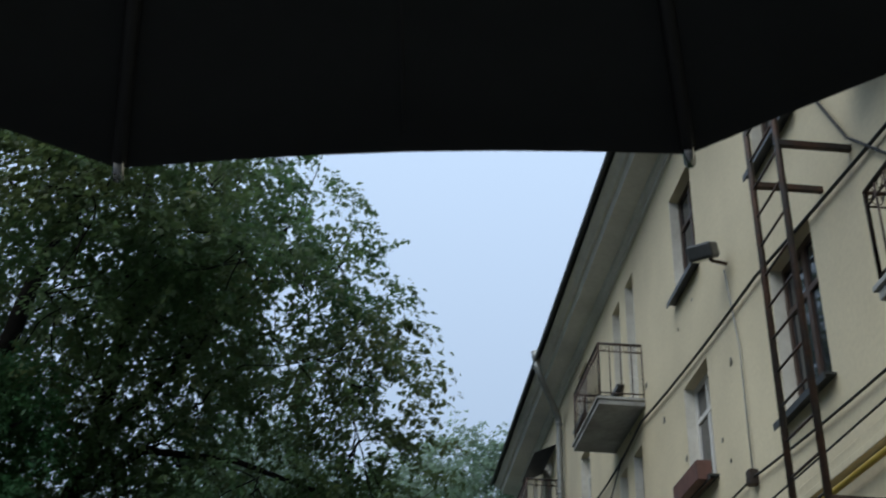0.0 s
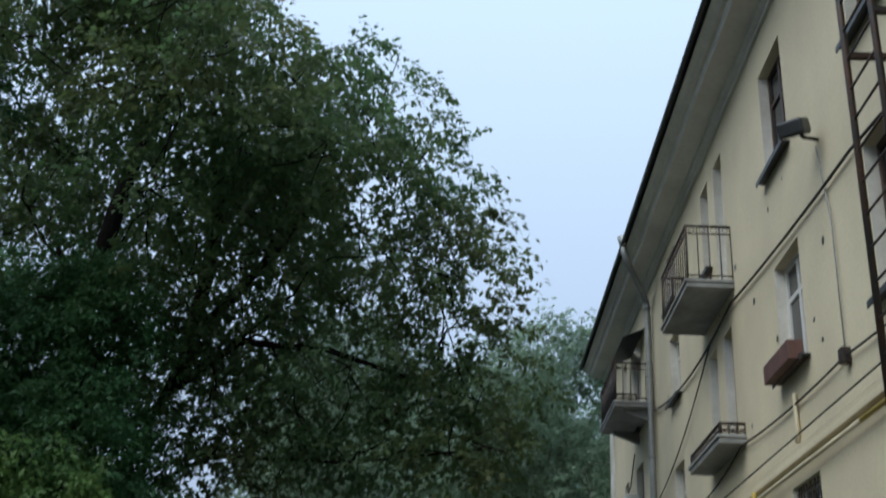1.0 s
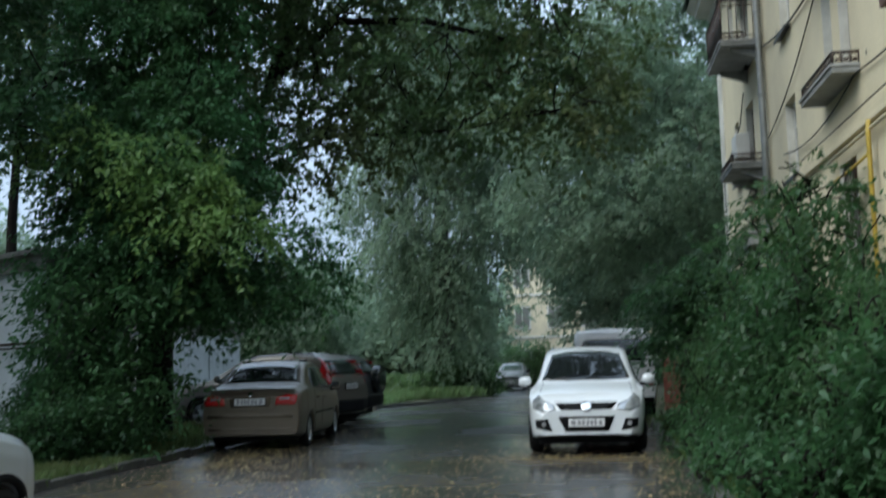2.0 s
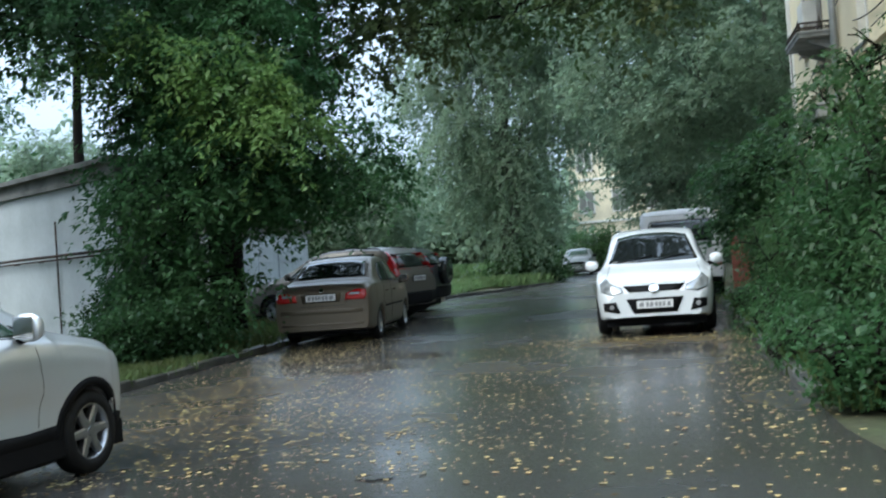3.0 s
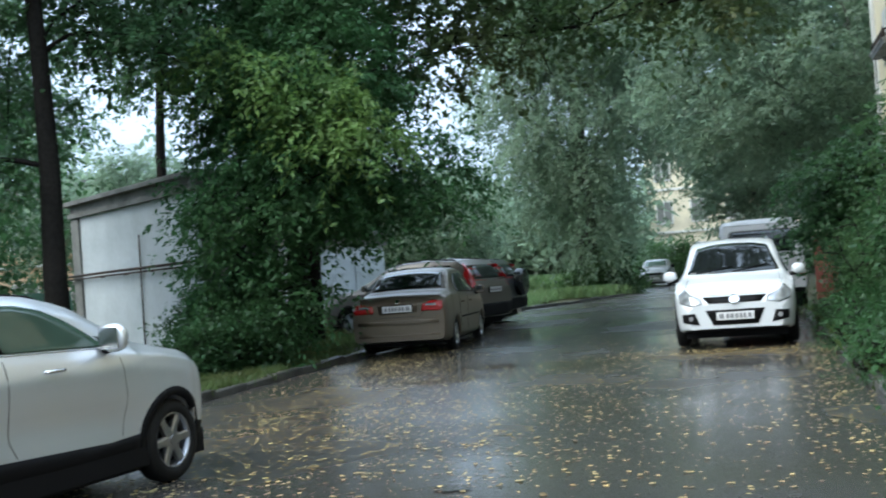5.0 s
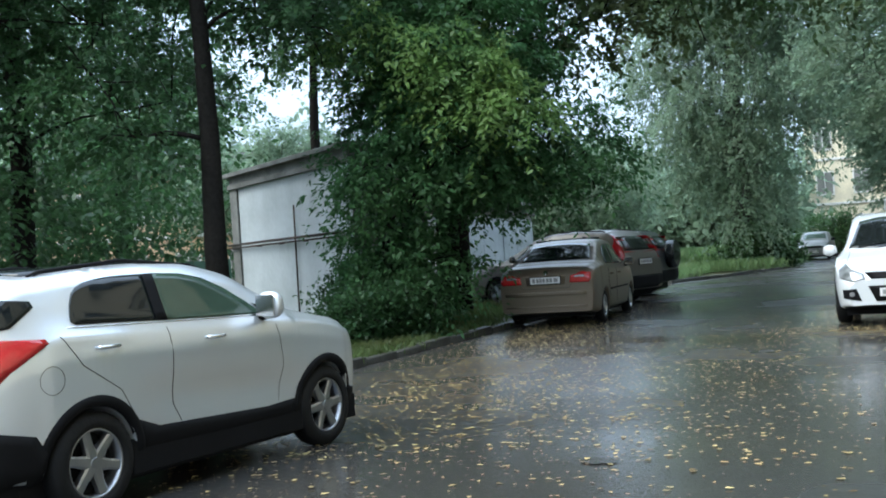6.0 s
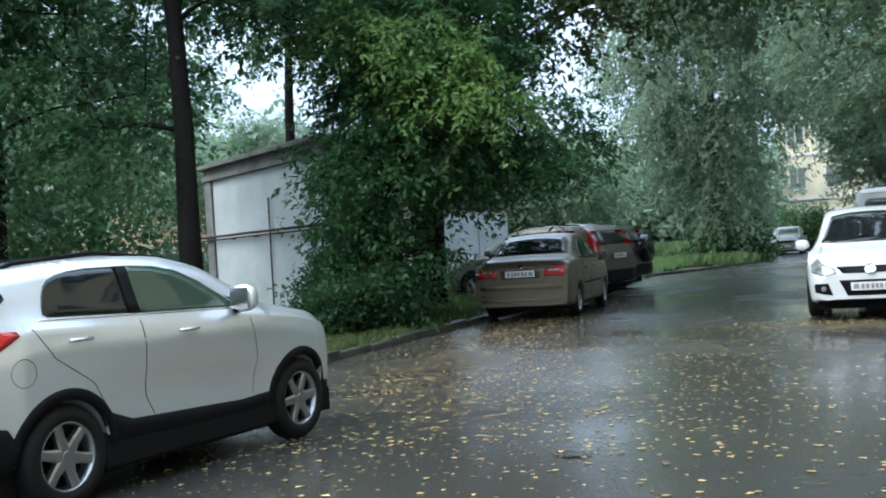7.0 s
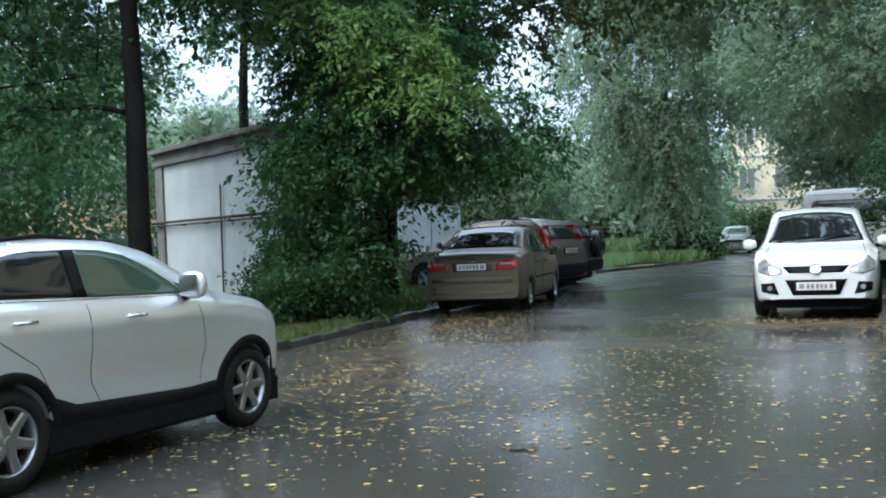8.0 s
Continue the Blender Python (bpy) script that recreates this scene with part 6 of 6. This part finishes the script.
c.both("side_window", rounded(0.5, 1.35, 1.6, 1.82, 0.1), M["car_glass"])
c.both("side_window", rounded(1.8, 1.35, 2.9, 1.82, 0.1), M["car_glass"])
c.decal("rear_bumper", [(-0.85, 0.42), (0.85, 0.42), (0.85, 0.56), (-0.85, 0.56)], "B", M["plastic"], off=0.05)
c.decal("tail_lamp", [(-0.86, 0.8), (-0.76, 0.8), (-0.76, 1.05), (-0.86, 1.05)], "B", M["red_lamp"])
c.decal("tail_lamp", [(0.86, 0.8), (0.76, 0.8), (0.76, 1.05), (0.86, 1.05)], "B", M["red_lamp"])
c.line("gutter", [(-0.8, 2.02), (0.8, 2.02)], "B", M["van_paint"], 0.02)
c.mirror(3.5, 1.4, M["plastic"])

# --- the small dark car far down the road; its pale grey imitates reflected sky
c = Car("distant_car", "small wet saloon far down the road, grey paled for reflected sky", (-4.75, 62.0, 0.012), 180, 1.0, 4.1, 1.65,
        roof=[(0, 0.9), (0.1, 1.0), (0.6, 1.02), (1.1, 1.4), (2.1, 1.43), (2.5, 1.36), (3.0, 0.98), (3.9, 0.88), (4.1, 0.7)],
        belt=[(0, 0.8), (0.2, 0.94), (3.0, 0.92), (4.1, 0.6)],
        plan=[(0, 0.9), (0.2, 1), (3.8, 1), (4.1, 0.9)], top_w=[(0, 0.88), (1.2, 0.76), (2.4, 0.76), (3, 0.86), (4.1, 0.88)],
        wheels=[0.8, 3.25], r=0.29, paint=M["zinc"], floor=0.2)
c.wheels(5)
c.decal("windscreen", [(-0.6, 2.95), (0.6, 2.95), (0.5, 2.5), (-0.5, 2.5)], "T", M["tint_glass"])
c.decal("bonnet", [(-0.6, 3.1), (0.6, 3.1), (0.6, 3.85), (-0.6, 3.85)], "T", M["zinc"], label="wet bonnet in the same paled grey")
for sx in (1, -1):
    c.decal("headlamp", rounded(min(sx * 0.45, sx * 0.7), 0.6, max(sx * 0.45, sx * 0.7), 0.74, 0.03), "F", M["clear_lamp"])
c.decal("grille", rounded(-0.42, 0.6, 0.42, 0.72, 0.03), "F", M["plastic"])
c.number_plate("F", 0, 0.42)
c.mirror(2.6, 0.95, M["plastic"])

# ---------------------------------------------------------------- the black umbrella over the viewpoint
umb = tagged(new("umbrella"), "open black umbrella with steel ribs held overhead", "umbrella")
RU, NU = 0.498, 12
umb.matrix_basis = pose(-0.056, -0.087, 1.734, 0, 0, -3.24) @ pose(0, 0, 0, -4.63, 0, 0) @ pose(0, 0, 0, 0, -4.16, 0)


def canopy_point(ang, f):
    """A point of the cloth: ang in ribs from the first rib, f from the tip to the rim."""
    k = math.floor(ang)
    u = ang - k
    a0, a1 = (k - 0.5) * math.tau / NU, (k + 0.5) * math.tau / NU
    p0 = Vector((math.sin(a0), math.cos(a0), 0))
    p1 = Vector((math.sin(a1), math.cos(a1), 0))
    dip = 1 - 0.006 * math.sin(math.pi * u) * f
    p = (p0 * (1 - u) + p1 * u) * RU * f * dip
    p.z = 0.15 * (1 - f ** 1.8) + 0.003 * math.sin(math.pi * u) * f * f
    return p


bm = bmesh.new()
NR, NS = 10, 6
grid = [[bm.verts.new(canopy_point(j / NS, 0.02 + 0.98 * i / NR)) for j in range(NU * NS)] for i in range(NR + 1)]
for i in range(NR):
    for j in range(NU * NS):
        q = (j + 1) % (NU * NS)
        bm.faces.new((grid[i][j], grid[i + 1][j], grid[i + 1][q], grid[i][q])).smooth = True
bm.faces.new(grid[0])
bmesh.ops.recalc_face_normals(bm, faces=bm.faces[:])
bmesh.ops.solidify(bm, geom=bm.faces[:], thickness=0.002)
cloth = part("canopy", bm, M["umbrella"], umb, "taut black cloth")
bm = bmesh.new()
for j in range(NU):
    tube(bm, [canopy_point(j + 0.5, 0.1 + 0.88 * i / 8) - Vector((0, 0, 0.001)) for i in range(9)], 0.002, sides=4)
part("hem", bm, M["cable"], cloth)
for j in range(NU):
    bm = bmesh.new()
    tube(bm, [canopy_point(j + 0.0001, 0.02 + 0.97 * i / 8) - Vector((0, 0, 0.004)) for i in range(9)], 0.0035, sides=6)
    rib = part("rib", bm, M["cable"], umb)
    bm = bmesh.new()
    tip = canopy_point(j + 0.0001, 1.0)
    tube(bm, [tip * 0.985 + Vector((0, 0, -0.002)), tip * 1.012 + Vector((0, 0, -0.002))], 0.0028, sides=6)
    part("rib_tip", bm, M["steel"], rib)
    bm = bmesh.new()
    tube(bm, [(0, 0, -0.12), canopy_point(j + 0.0001, 0.5) - Vector((0, 0, 0.014))], 0.0035, sides=5)
    part("stretcher", bm, M["steel"], rib)
bm = bmesh.new()
tube(bm, [(0, 0, 0.2), (0, 0, -0.62)], 0.006, sides=8)
part("shaft", bm, M["steel"], umb)
bm = bmesh.new()
tube(bm, [(0, 0, -0.6), (0, 0, -0.72)] + [(0, 0.03 - 0.03 * math.cos(k * math.pi / 6), -0.72 - 0.03 * math.sin(k * math.pi / 6)) for k in range(1, 7)], 0.013, sides=8)
part("handle", bm, M["plastic"], umb, "black hooked handle")
